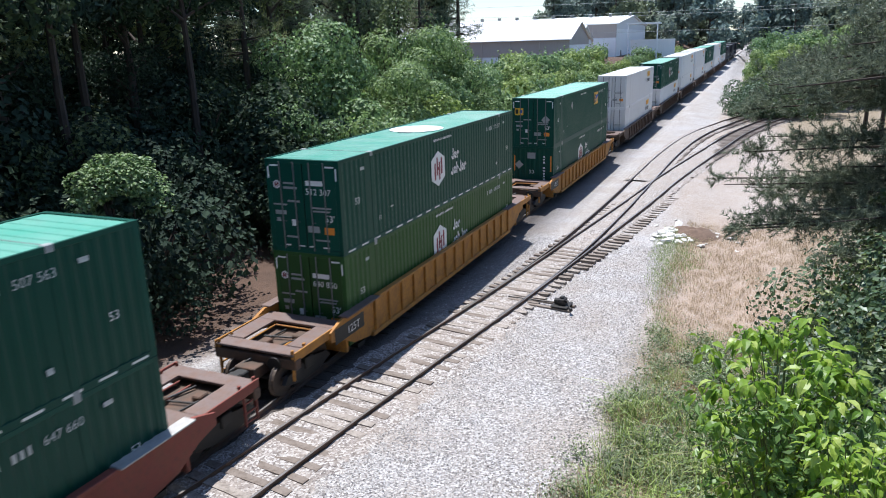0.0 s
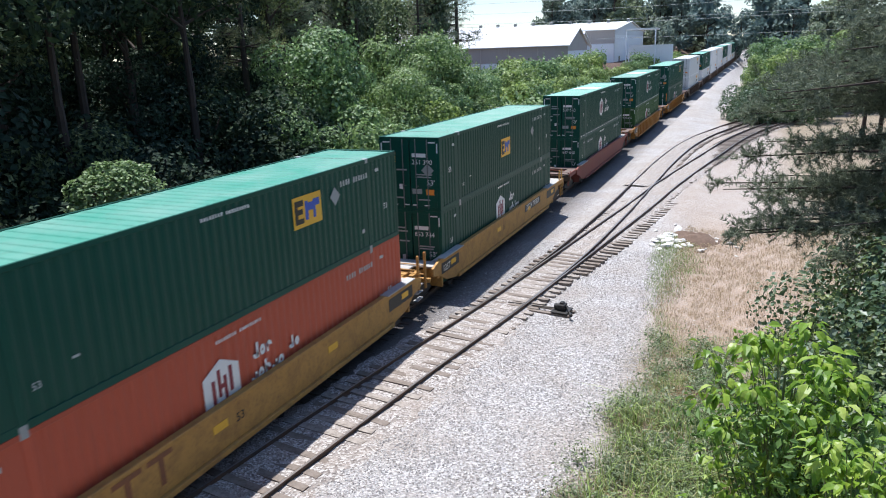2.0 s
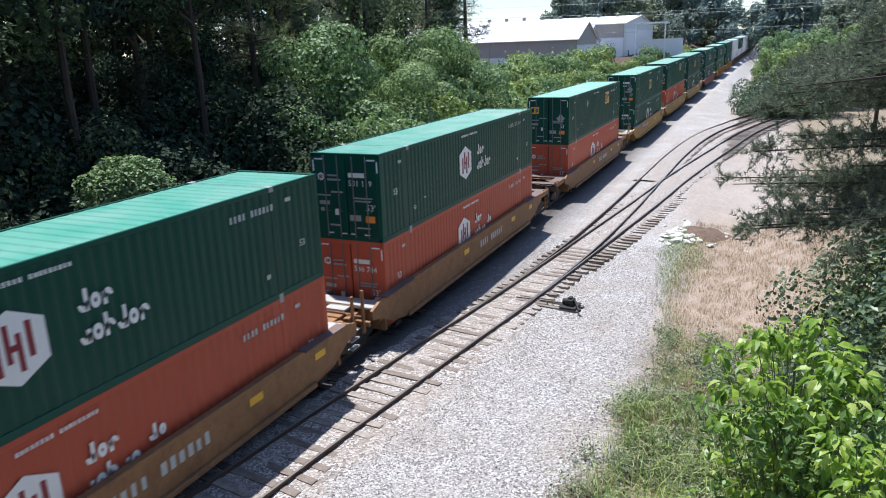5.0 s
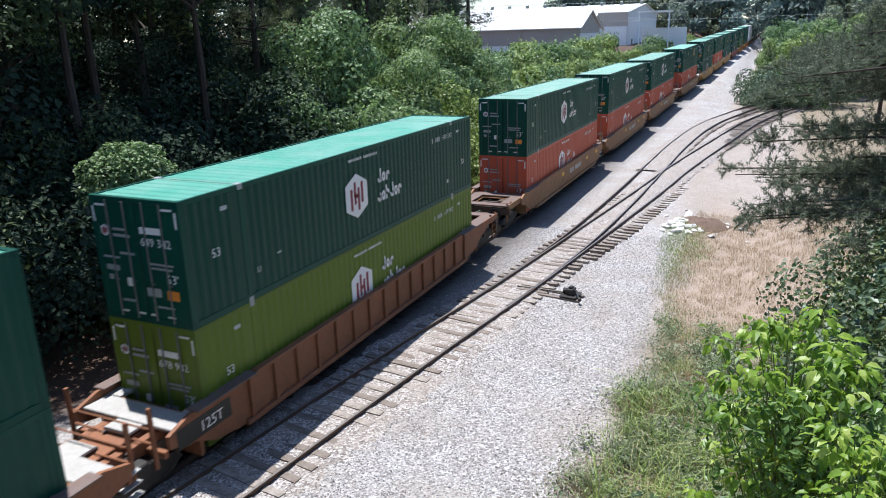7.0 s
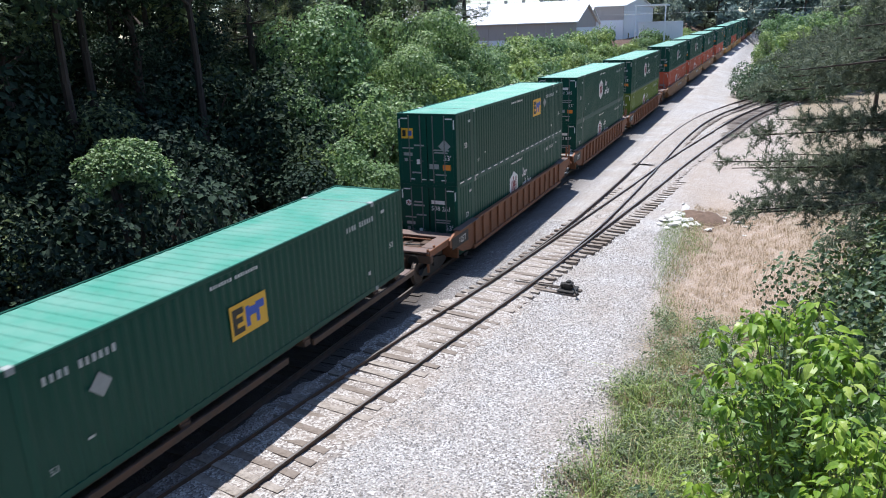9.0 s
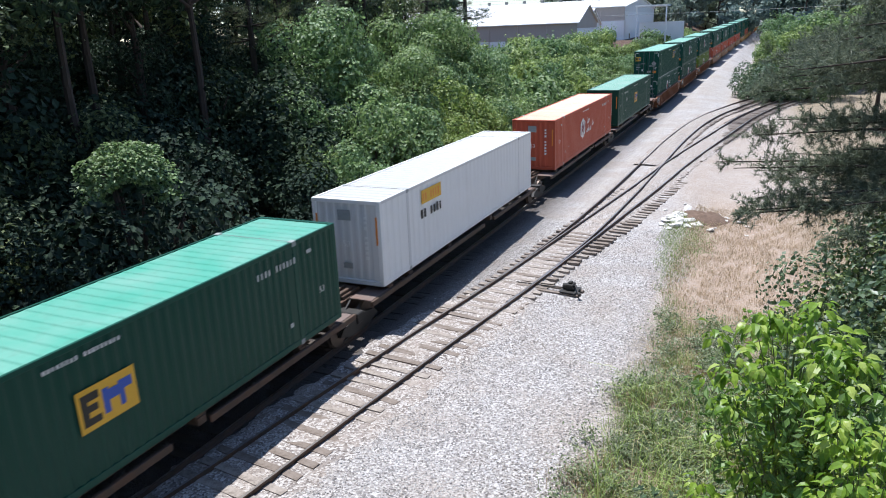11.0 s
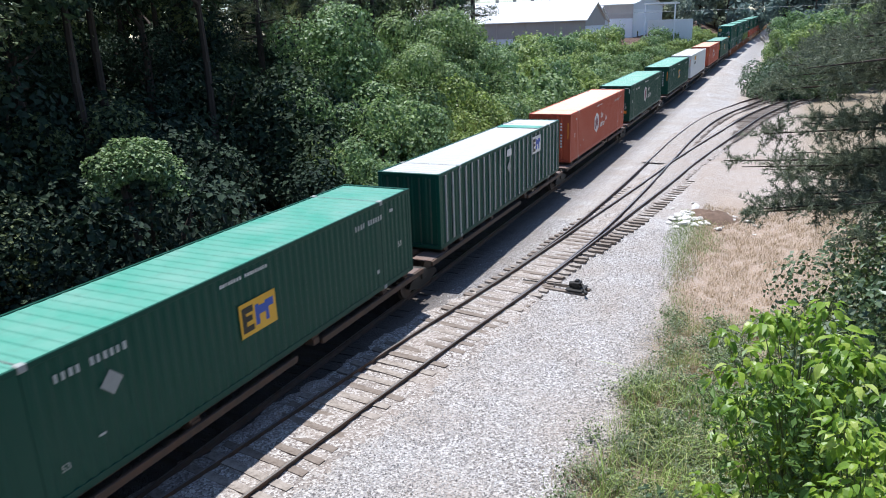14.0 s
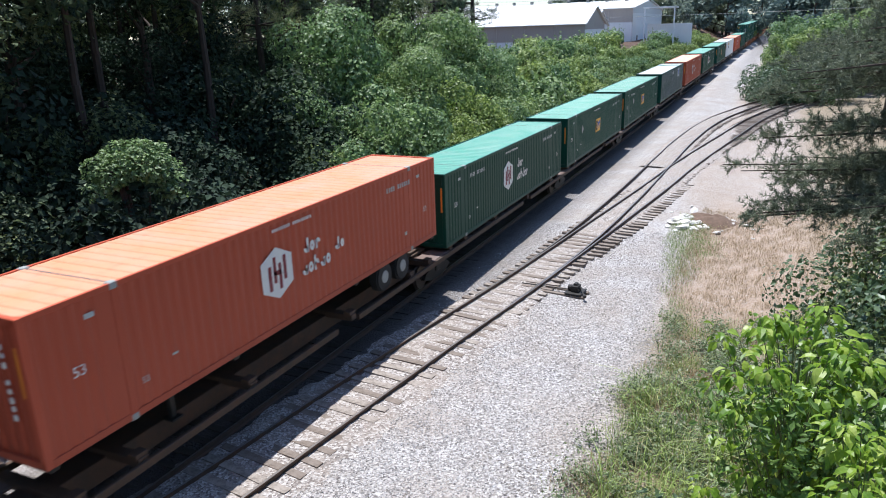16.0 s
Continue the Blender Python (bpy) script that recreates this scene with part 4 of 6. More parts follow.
def well_car(kind, s, gap_near, gap_far, spec):
    """A deep well between two tall side sills, on trucks at its ends."""
    key, ribs = kind
    metal = CAR[key]
    names = {"yellow": "yellow", "amber": "amber-orange", "brown": "reddish brown", "red": "dull red", "rust": "rusty tan", "dark": "dark brown"}
    root = tagged(new("well_car"), "%s steel double-stack well car%s with worn paint" % (names[key], " with ribbed sides" if ribs else ""), "rail car", "cars of the train")
    root.matrix_basis = pose(0, s, 0)
    lo, hi = -0.3, LEN + 0.3
    top, bottom = 1.5, 0.36
    for x in (-1, 1):
        a, b = sorted((x * 1.36, x * 1.46))
        outline = [(lo - 0.95, 1.3), (lo - 0.3, top), (hi + 0.3, top), (hi + 0.95, 1.3), (hi + 0.95, 1.0),
                   (hi + 0.35, 0.86), (hi - 0.35, 0.5), (hi - 1.2, bottom), (lo + 1.2, bottom), (lo + 0.35, 0.5), (lo - 0.35, 0.86), (lo - 0.95, 1.0)]
        part("side_sill", kept("sill plate %d %s" % (x, key), metal, lambda: prism(outline, a, b)), metal, root)
        c, d = sorted((x * 1.33, x * 1.54))
        part("top_chord", kept("top chord %d %s" % (x, key), metal, lambda: boxes((c, d, lo + 1.9, hi - 1.9, top - 0.04, top + 0.05), bevel=0.015)), metal, root)
        e = (0.9, 1.56) if x > 0 else (-1.56, -0.9)
        part("bottom_chord", kept("bottom chord %d %s" % (x, key), metal, lambda: boxes((e[0], e[1], lo + 1.4, hi - 1.4, bottom - 0.06, bottom + 0.08), bevel=0.015)), metal, root)
        f, g = sorted((x * 1.25, x * 1.6))
        for y0, y1 in ((lo - 0.2, lo + 1.85), (hi - 1.85, hi + 0.2)):
            part("end_cap", kept("end cap %d %.1f %s" % (x, y0, key), GRATING["yellow" if key in ("yellow", "red") else "other"], lambda: boxes((f, g, y0, y1, 1.503, 1.545), bevel=0.008)), metal, root)
        if ribs:
            for k in range(15):
                h, i = sorted((x * 1.46, x * 1.55))
                part("rib", kept("rib %d %s" % (x, key), metal, lambda: boxes((h, i, -0.05, 0.05, bottom, top), bevel=0.01)), metal, root, "", pose(0, 1.35 + k * 0.962, 0))
    for y in (0.4, 4.0, 7.9, 11.8, 15.4):
        part("cross_beam", kept("cross beam", DARK, lambda: boxes((-1.36, 1.36, 0, 0.4, 0.14, 0.29))), DARK, root, "", pose(0, y, 0))
    for x in (-1, 1):
        for y in (0.05, LEN - 0.05):
            part("bulkhead", kept("bulkhead", metal, lambda: boxes((-0.7, 0.7, -0.06, 0.06, 0.3, 1.28), bevel=0.015)), metal, root, "", pose(x * 0.7, y - 0.35 if y < 1 else y + 0.35, 0))
    # stencilled panels on the flank
    black = key in ("yellow", "amber", "brown")
    if black and not ribs:
        for y0 in (lo - 0.2, hi - 1.6) if s == -29.89 else (hi - 1.6,):
            part("stencil_panel", kept("stencil %.1f" % y0, MARK_BLACK, lambda: boxes((1.462, 1.468, y0, y0 + 1.8, 0.86, 1.3))), MARK_BLACK, root, "black stencil panel")
            part("yellow_tab", kept("tab", MARK_YELLOW, lambda: boxes((1.468, 1.474, -0.25, 0.25, -0.1, 0.1))), MARK_YELLOW, root, "", pose(0, y0 + 1.2, 1.1))
        spot = {-29.89: 12.0, -69.66: 4.4}.get(s)
        if spot:
            part("reporting_mark", kept("report", MARK_BLACK, lambda: boxes((1.462, 1.468, -1.45, 1.45, -0.19, 0.19))), MARK_BLACK, root, "black stencil panel", pose(0, spot, 1.15))
            part("reporting_letters", text_mesh("DTTX 795320", 0.4, MARK_WHITE), MARK_WHITE, root, "", Matrix.Translation((1.473, spot, 1.15)) @ FLANK)
        else:
            part("logo_shape", kept("car logo", CAR["brown"], lambda: boxes((1.462, 1.468, -1.1, -0.35, 0.28, 0.4), (1.462, 1.468, -0.8, -0.65, -0.32, 0.28), (1.462, 1.468, -0.2, 0.5, 0.28, 0.4), (1.462, 1.468, 0.1, 0.24, -0.32, 0.28))), CAR["brown"], root, "faded brown mark", pose(0, 4.4, 0.98))
        part("length_marking", text_mesh("53", 0.32, MARK_BLACK), MARK_BLACK, root, "", Matrix.Translation((1.473, 7.1, 0.98)) @ FLANK)
        for y0 in (6.4, 11.3):
            part("yellow_tab", kept("tab", MARK_YELLOW, lambda: boxes((1.468, 1.474, -0.2, 0.2, -0.06, 0.06))), MARK_YELLOW, root, "", pose(0, y0, 1.05))
    if key == "rust":
        lettering(root, Matrix.Translation((1.473, 9.6, 1.02)) @ FLANK, 11, 0.26, 0.16, 0.3, MARK_PALE)
        for y0 in (6.6, 12.6, 15.4):
            part("yellow_tab", kept("tab", MARK_YELLOW, lambda: boxes((1.468, 1.474, -0.2, 0.2, -0.06, 0.06))), MARK_YELLOW, root, "", pose(0, y0, 1.12))
    if black and ribs:
        part("stencil_panel", kept("stencil end", MARK_BLACK, lambda: boxes((1.462, 1.469, lo - 0.75, lo + 0.95, 0.84, 1.32))), MARK_BLACK, root, "black stencil panel")
    if black and (ribs or s == -29.89):
        part("load_marking", text_mesh("125T", 0.36, MARK_WHITE), MARK_WHITE, root, "", Matrix.Translation((1.478, lo + 0.3, 1.05)) @ FLANK)
    for far, gap in ((False, gap_near), (True, gap_far)):
        joined = gap < 5
        end_platform(root, far, gap / 2 - 0.05 if joined else min(gap / 2 - 0.3, 3.6), key, joined)
        if not joined or not far:
            truck(root, LEN + 1.95 if far else (-gap / 2 if joined else -1.95))
    return root


def spine_car(s, gap_near, gap_far, spec):
    """A slender centre sill with side rails and end plates, carrying one box."""
    metal, deck = CAR["dark"], GRATING["other"]
    root = tagged(new("spine_car"), "dark rusty skeleton flat car under one box", "rail car", "cars of the train")
    root.matrix_basis = pose(0, s, 0)
    part("centre_sill", kept("spine sill %.1f" % gap_near, metal, lambda: boxes((-0.36, 0.36, -gap_near / 2 + 0.1, LEN + gap_far / 2 - 0.1, 0.52, 1.02), bevel=0.02)), metal, root)
    for y in (0.5, 2.0, 5.5, 10.2, LEN - 2.0, LEN - 0.5):
        part("cross_arm", kept("spine arm", metal, lambda: boxes((-1.28, 1.28, -0.14, 0.14, 0.95, 1.14), (-1.25, -1.0, -0.16, 0.16, 1.1, 1.235), (1.0, 1.25, -0.16, 0.16, 1.1, 1.235), bevel=0.012)), metal, root, "", pose(0, y, 0))
    for x in (-1, 1):
        a, b = sorted((x * 1.26, x * 1.36))
        for y0, y1 in ((-0.9, 9.2), (10.4, LEN + 0.7)):
            part("side_rail", kept("spine rail %d %.1f" % (x, y0), CAR["dark"], lambda: boxes((a, b, y0, y1, 0.88, 1.06), bevel=0.015)), CAR["dark"], root)
        c, d = sorted((x * 0.45, x * 1.26))
        for y0, y1 in ((-0.85, 0.35), (LEN - 0.35, LEN + 0.6)):
            part("end_plate", kept("spine plate %d %.1f" % (x, y0), deck, lambda: boxes((c, d, y0, y1, 1.02, 1.07), bevel=0.008)), deck, root)
    part("hitch", kept("hitch", metal, lambda: boxes((-0.3, 0.3, -1.0, 0.1, 1.02, 1.14), (-0.22, -0.08, -1.3, -0.2, 1.1, 1.24), (0.08, 0.22, -1.3, -0.2, 1.1, 1.24), bevel=0.02)), metal, root)
    part("brake_hose", kept("hose", DARK, lambda: rod(rod(bmesh.new(), (0.5, -0.9, 1.0), (0.6, -1.7, 0.7), 0.04), (-0.5, -0.9, 1.0), (-0.55, -1.7, 0.75), 0.04)), DARK, root)
    truck(root, -gap_near / 2)
    if gap_far > 5:
        truck(root, LEN + 1.6)
    return root


def chassis(s, z):
    """The road trailer frame under one box, with two axles and landing legs."""
    root = tagged(new("trailer_chassis"), "black road trailer chassis with twin axles under a container", "trailer chassis")
    root.matrix_basis = pose(0, s, z)
    for x in (-0.42, 0.42):
        part("frame_rail", kept("chassis rail", DARK, lambda: boxes((-0.06, 0.06, 0.3, LEN - 0.2, 0.62, 0.9), bevel=0.01)), DARK, root, "", pose(x, 0, 0))
    part("bolsters", kept("chassis bolsters", DARK, lambda: boxes(*[(-1.22, 1.22, y, y + 0.2, 0.78, 0.9) for y in (0.1, 5.0, 10.5, LEN - 0.3)], bevel=0.01)), DARK, root)
    for ly in (12.3, 13.55):
        part("axle", kept("axle", DARK, lambda: rod(bmesh.new(), (-1.1, 0, 0.5), (1.1, 0, 0.5), 0.07)), DARK, root, "", pose(0, ly, 0))
        for x in (-1.06, 1.06):
            t = part("tyre", kept("tyre", RUBBER, lambda: tyre()), RUBBER, root, "", pose(x, ly, 0.5, 0, 0, 0 if x > 0 else 180))
            part("rim", kept("rim", MARK_GREY, lambda: rod(bmesh.new(), (0.1, 0, 0), (0.19, 0, 0), 0.26, 16, 0.2)), MARK_GREY, t, "grey steel rim")
    for x in (-0.7, 0.7):
        part("landing_leg", kept("landing leg", DARK, lambda: boxes((-0.07, 0.07, -0.07, 0.07, 0.05, 0.8), (-0.16, 0.16, -0.16, 0.16, 0.0, 0.06), bevel=0.01)), DARK, root, "", pose(x, 3.4, 0))
    return root


def tyre():
    bm = bmesh.new()
    bmesh.ops.create_cone(bm, cap_ends=True, segments=24, radius1=0.5, radius2=0.5, depth=0.34, matrix=pose(0, 0, 0, 0, 90, 0))
    bmesh.ops.bevel(bm, geom=[e for e in bm.edges if len(e.link_faces) == 2 and abs(e.verts[0].co.x - e.verts[1].co.x) < 0.01], offset=0.05, segments=2, affect="EDGES")
    return bm


def locomotive(s):
    root = tagged(new("locomotive"), "dark diesel freight locomotive seen from behind", "locomotive", "cars of the train")
    root.matrix_basis = pose(0, s, 0)
    body = paint("black locomotive paint", (0.03, 0.033, 0.04))
    part("underframe", boxes((-1.5, 1.5, 0, 21.5, 1.2, 1.55), (-1.2, 1.2, 7.5, 13.5, 0.35, 1.2), bevel=0.03), body, root)
    part("hood", boxes((-0.95, 0.95, 1.6, 16.5, 1.55, 4.3), (-1.3, 1.3, 1.6, 5.2, 3.6, 4.55), bevel=0.06), body, root)
    part("cab", boxes((-1.5, 1.5, 16.5, 19.3, 1.55, 4.6), bevel=0.08), body, root)
    part("nose", boxes((-0.9, 0.9, 19.3, 21.0, 1.55, 3.2), bevel=0.08), body, root)
    part("railing", boxes(*[(x, x + 0.04, y, y + 0.04, 1.55, 2.6) for x in (-1.48, 1.44) for y in (0.2, 3, 6, 9, 12, 15)], (-1.48, -1.44, 0.2, 15, 2.56, 2.6), (1.44, 1.48, 0.2, 15, 2.56, 2.6)), MARK_GREY, root)
    for y in (3.2, 4.9, 16.4, 18.1):
        truck(root, y)
    return root


# ---- the train, from its head to its tail: place of the near end at the start, car, upper and lower box ----
def box(colour, mark, **more):
    return dict(colour=colour, mark=mark, **more)


HUB, INC, SIGN = box("green", "hub"), box("orange", "inc"), box("green", "sign")
YEL, AMB, BRN, RED, RST, DRK = ("yellow", 0), ("amber", 1), ("brown", 1), ("red", 0), ("rust", 0), ("dark", 1)
TRAIN = [
    (187.5, DRK, box("green", "hub"), box("white", "plain")), (167.5, DRK, box("white", "plain", sign_at=13.0), box("white", "plain", sign_at=13.0)),
    (147.7, DRK, box("green", "hub"), box("white", "plain", sign_at=13.0)), (128.0, DRK, box("white", "plain", sign_at=13.0), box("white", "plain", sign_at=13.0)),
    (108.3, DRK, box("white", "plain", sign_at=13.0), box("white", "plain", sign_at=13.0)), (88.6, DRK, HUB, box("white", "plain", sign_at=13.0)),
    (66.16, DRK, box("white", "plain", sign_at=12.6), box("white", "plain", sign_at=12.6)), (41.57, AMB, box("green", "sign", sign_at=11.7, diamond=4.4), box("green", "hub", end="front")),
    (17.52, AMB, box("green", "hub", number="512 307", tape=1, oval=1), box("olive", "hub", number="640 850")),
    (-6.09, RED, box("green", "hub", number="507 563", tape=1, oval=1), box("green", "hub", number="647 660", front_number=1)),
    (-29.89, YEL, box("green", "sign", number="261 390", diamond=12.4), box("green", "hub", number="853 744")),
    (-49.69, YEL, box("green", "sign", sign_at=10.83, diamond=12.25), INC), (-69.66, YEL, box("green", "sign", number="260 771"), box("green", "hub", number="641 053")),
    (-93.4, RST, box("green", "sign", sign_at=11.2, diamond=4.9), INC), (-117.17, RST, box("green", "hub", number="501 119"), box("orange", "inc", number="536 744")), (-136.83, RST, HUB, INC),
    (-156.67, RST, HUB, INC), (-180.35, BRN, box("green", "hub", number="649 342"), box("lime", "hub", number="678 982")),
    (-200.02, BRN, box("green", "hub", number="641 385"), box("green", "hub", number="853 827")),
    (-219.75, BRN, box("green", "sign", tape=1, sign_at=10.92), box("green", "hub", number="508 261")),
    (-240.79, None, box("green", "sign", end="front", diamond=3.6, front_number=1), None), (-259.71, None, box("orange", "inc", end="front"), None), (-280.55, None, box("white", "plain", end="front"), None),
    (-299.36, None, box("green", "sign", end="front", diamond=3.6, front_number=1), None), (-320.34, None, box("green", "hub", front_number=1), None), (-339.15, None, box("orange", "inc", end="front"), None),
    (-357.79, None, box("green", "panel", end="ribbed", roof="white"), None), (-376.31, None, box("green", "sign", end="front", diamond=3.6, front_number=1), None),
    (-393.7, None, box("green", "sign", end="front", diamond=3.6), None), (-411.25, None, box("green", "hub", end="front", front_number=1), None), (-428.28, "chassis", box("orange", "inc", end="front"), None)]
MOVING = []


def build_train():
    starts = [u[0] for u in TRAIN]
    for i, (s, kind, upper, lower) in enumerate(TRAIN):
        gap_far = starts[i - 1] - s - LEN if i else 6.0
        gap_near = s - starts[i + 1] - LEN if i + 1 < len(TRAIN) else 6.0
        if isinstance(kind, tuple):
            alone = i + 1 < len(TRAIN) and not isinstance(TRAIN[i + 1][1], tuple)
            MOVING.append((well_car(kind, s, max(gap_near, 5.01) if alone else gap_near, gap_far, upper), s, 0.0))
            z = 0.3 if kind[0] in ("rust", "brown") else 0.36
            MOVING.append((container(dict(lower, rest="low in a well car"), s, z), s, z))
            MOVING.append((container(dict(upper, rest="stacked on top"), s, z + 2.902), s, z + 2.902))
        else:
            MOVING.append((spine_car(s, gap_near, gap_far, upper), s, 0.0))
            if kind == "chassis":
                MOVING.append((chassis(s, 1.145), s, 1.145))
            z = 2.05 if kind == "chassis" else 1.238
            MOVING.append((container(dict(upper, rest="on a chassis" if kind == "chassis" else "alone on a skeleton car"), s, z), s, z))
    for s in (210.5, 233.5):
        MOVING.append((locomotive(s), s, 0.0))


build_train()


# ---- buildings beyond the bushes ----
def hall(x0, x1, y0, y1, eave, ridge, label, open_end=False):
    """A long metal shed, its ridge along x, its gable towards the line."""
    root = tagged(new("warehouse"), label, "warehouse", "warehouses")
    ym, t = (y0 + y1) / 2, 0.25
    wall = part("front_wall", boxes((x0, x1, y0, y0 + t, -1, eave - 3.4)), CONCRETE_WHITE, root)
    n = max(2, int((x1 - x0) / 6))
    for k in range(n):
        a = x0 + (x1 - x0) * k / n
        part("panel", boxes((a + 0.08, a + (x1 - x0) / n - 0.08, y0 - 0.06, y0 - 0.002, 0.4, eave - 3.6)), CONCRETE_WHITE, wall)
        part("downpipe", boxes((a - 0.08, a + 0.08, y0 - 0.18, y0 - 0.02, 0.2, eave - 0.2)), CLAD_GREY, wall)
    part("upper_cladding", boxes((x0, x1, y0 - 0.05, y0 + t, eave - 3.4, eave)), CLAD_GREY, root)
    gable = [(y0, eave - 1.2), (y0, eave), (ym, ridge - 0.1), (y1, eave), (y1, eave - 1.2)]
    end = part("gable_wall", prism([(y0 + 0.01, -1), (y0 + 0.01, eave - 1.2), (y1 - 0.01, eave - 1.2), (y1 - 0.01, -1)], x1 - t, x1), CONCRETE_WHITE, root)
    part("gable_cladding", prism(gable, x1 - t, x1 + 0.04), CLAD_GREY if not open_end else CONCRETE_WHITE, end)
    for k in range(4):
        y = y0 + (y1 - y0) * (k + 0.6) / 4.4
        part("window", boxes((x1 + 0.002, x1 + 0.05, y, y + 1.3, 2.2, 6.8)), GLASS_DARK, end)
    for a, b in ((y0 - 0.6, ym), (y1 + 0.6, ym)):
        slope = (ridge - eave) / (ym - y0)
        za = eave - 0.6 * slope
        part("roof", prism([(a, za), (b, ridge), (b, ridge + 0.18), (a, za + 0.18)], x0 - 0.5, x1 + 0.5), ROOF_WHITE, root)
    part("back_wall", boxes((x0, x1, y1 - t, y1, -1, eave)), CONCRETE_WHITE, root)
    part("side_wall", boxes((x0, x0 + t, y0 + t, y1 - t, -1, eave)), CONCRETE_WHITE, root)
    return root


hall(-95, -24.6, 150, 168, 10.0, 13.4, "white and grey metal warehouse with a white roof")
hall(-95, -27.2, 168.6, 183, 9.6, 12.9, "white gabled warehouse bay with narrow dark windows", True)
big = hall(-130, -23.5, 196, 246, 13.6, 16.2, "large white-roofed warehouse with an open loading canopy", True)
part("canopy", boxes((-20.2, -12.5, 192, 199, 13.2, 13.6)), ROOF_WHITE, big)
for x in (-20.0, -12.8):
    part("canopy_post", boxes((x, x + 0.3, 192.2, 192.5, -1, 13.2)), CONCRETE_WHITE, big)
part("annex_wall", boxes((-20.3, -9.0, 199, 199.3, -1, 9.5)), CONCRETE_WHITE, big)
for k in range(9):
    part("roof_vent", boxes((-70 + 5.7 * k, -69.2 + 5.7 * k, 219, 220, 15.8, 17.1), bevel=0.1), STEEL, big)


def wires():
    for k, (z, sag) in enumerate(((21.5, 1.2), (19.0, 1.2), (16.6, 1.3), (15.8, 1.2), (12.4, 1.3))):
        cu = bpy.data.curves.new("overhead_wire", "CURVE")
        cu.dimensions, cu.bevel_depth, cu.bevel_resolution = "3D", 0.035, 1
        sp = cu.splines.new("POLY")
        sp.points.add(24)
        for i, p in enumerate(sp.points):
            u = i / 24
            p.co = (-75 + 150 * u, 185 - 30 * u, z - sag * 4 * u * (1 - u), 1)
        cu.materials.append(MARK_GREY)
        tmp = bpy.data.objects.new("overhead_wire", cu)
        me = bpy.data.meshes.new_from_object(tmp)
        bpy.data.objects.remove(tmp)
        tagged(new("overhead_wire", me), "thin pale overhead wire crossing the line", "wire", "overhead wires")
    for x, y in ((-75, 185), (75, 155)):
        pole = tagged(new("utility_pole"), "grey wooden utility pole carrying wires", "utility pole", "utility poles")
        pole.matrix_basis = pose(x, y, 0)
        part("mast", rod(bmesh.new(), (0, 0, -1), (0, 0, 22.5), 0.2, 10, 0.13), BARK, pole)
        part("crossarm", boxes((-0.1, 0.1, -1.4, 1.4, 21.3, 21.5), (-0.1, 0.1, -1.2, 1.2, 18.8, 19.0)), BARK, pole)


wires()


# ---- the road bridge on which the viewer stands, and its abutments ----
def bridge():
    slab = plain("grey concrete", (0.34, 0.33, 0.31), 0.85, scale=1.5)
    root = tagged(new("road_bridge"), "grey concrete road bridge over the tracks", "bridge", kind="structure")
    part("deck", boxes((-45, 45, -13, -0.5, 6.9, 7.7), bevel=0.03), slab, root)
    part("parapet", boxes((-45, 45, -0.85, -0.55, 7.7, 8.6), bevel=0.03), slab, root)
    part("parapet", boxes((-45, 45, -12.9, -12.6, 7.7, 8.6), bevel=0.03), slab, root)
    for x in (-20, 19):
        part("abutment", boxes((x - 0.6, x + 0.6, -12.5, -1, -1, 6.9), bevel=0.03), slab, root)


bridge()


# ---- plants ----
def leaves(rng, p, normal, size, wide=0.55, fold=0.25):
    """Small folded leaf shapes at points p, each facing about its normal."""
    n = len(p)
    nn = normal / np.maximum(1e-6, np.linalg.norm(normal, axis=1, keepdims=True))
    r = rng.normal(size=(n, 3))
    d = r - nn * (r * nn).sum(1, keepdims=True)
    d /= np.maximum(1e-6, np.linalg.norm(d, axis=1, keepdims=True))
    w = np.cross(nn, d)
    s = size * rng.uniform(0.6, 1.3, (n, 1))
    v = np.stack([p - d * s * 0.5, p + w * s * wide * 0.5 + nn * s * fold * 0.3, p + d * s * 0.5 - nn * s * fold * 0.4, p - w * s * wide * 0.5 + nn * s * fold * 0.3], 1)
    return v.reshape(-1, 3), np.arange(4 * n).reshape(n, 4)


def lobed(rng, lobes, n, inner=0.72, droop=0.3, loose=0.55):
    """Points over the skins of several round lobes, and their outward directions."""
    c = np.array([l[:3] for l in lobes])
    r = np.array([l[3] for l in lobes])
    k = rng.choice(len(lobes), n, p=r ** 2 / (r ** 2).sum())
    d = rng.normal(size=(n, 3))
    d /= np.linalg.norm(d, axis=1, keepdims=True)
    rad = r[k] * rng.uniform(inner, 1.08, n)
    bumps = np.array([noise.noise(Vector(q) * 2.2) for q in (c[k] + d * r[k][:, None])])
    p = c[k] + d * (rad * (1 + 0.28 * bumps))[:, None] * np.array([1, 1, 0.85])
    inside = np.zeros(n, bool)
    for j in range(len(lobes)):
        inside |= (np.linalg.norm((p - c[j]) / np.array([1, 1, 0.85]), axis=1) < r[j] * 0.6) & (k != j)
    nrm = d + rng.normal(size=(n, 3)) * loose + np.array([0, 0, droop])
    return p[~inside], nrm[~inside]


def limb_mesh(paths, name="trunk", bark=None):
    """Tapered limbs, each a list of points with radii."""
    bm = bmesh.new()
    for path in paths:
        for (a, ra), (b, rb) in zip(path, path[1:]):
            rod(bm, a, b, ra, 7, rb)
    me = bpy.data.meshes.new(name)
    bm.to_mesh(me)
    bm.free()
    me.materials.append(bark or BARK)
    return me


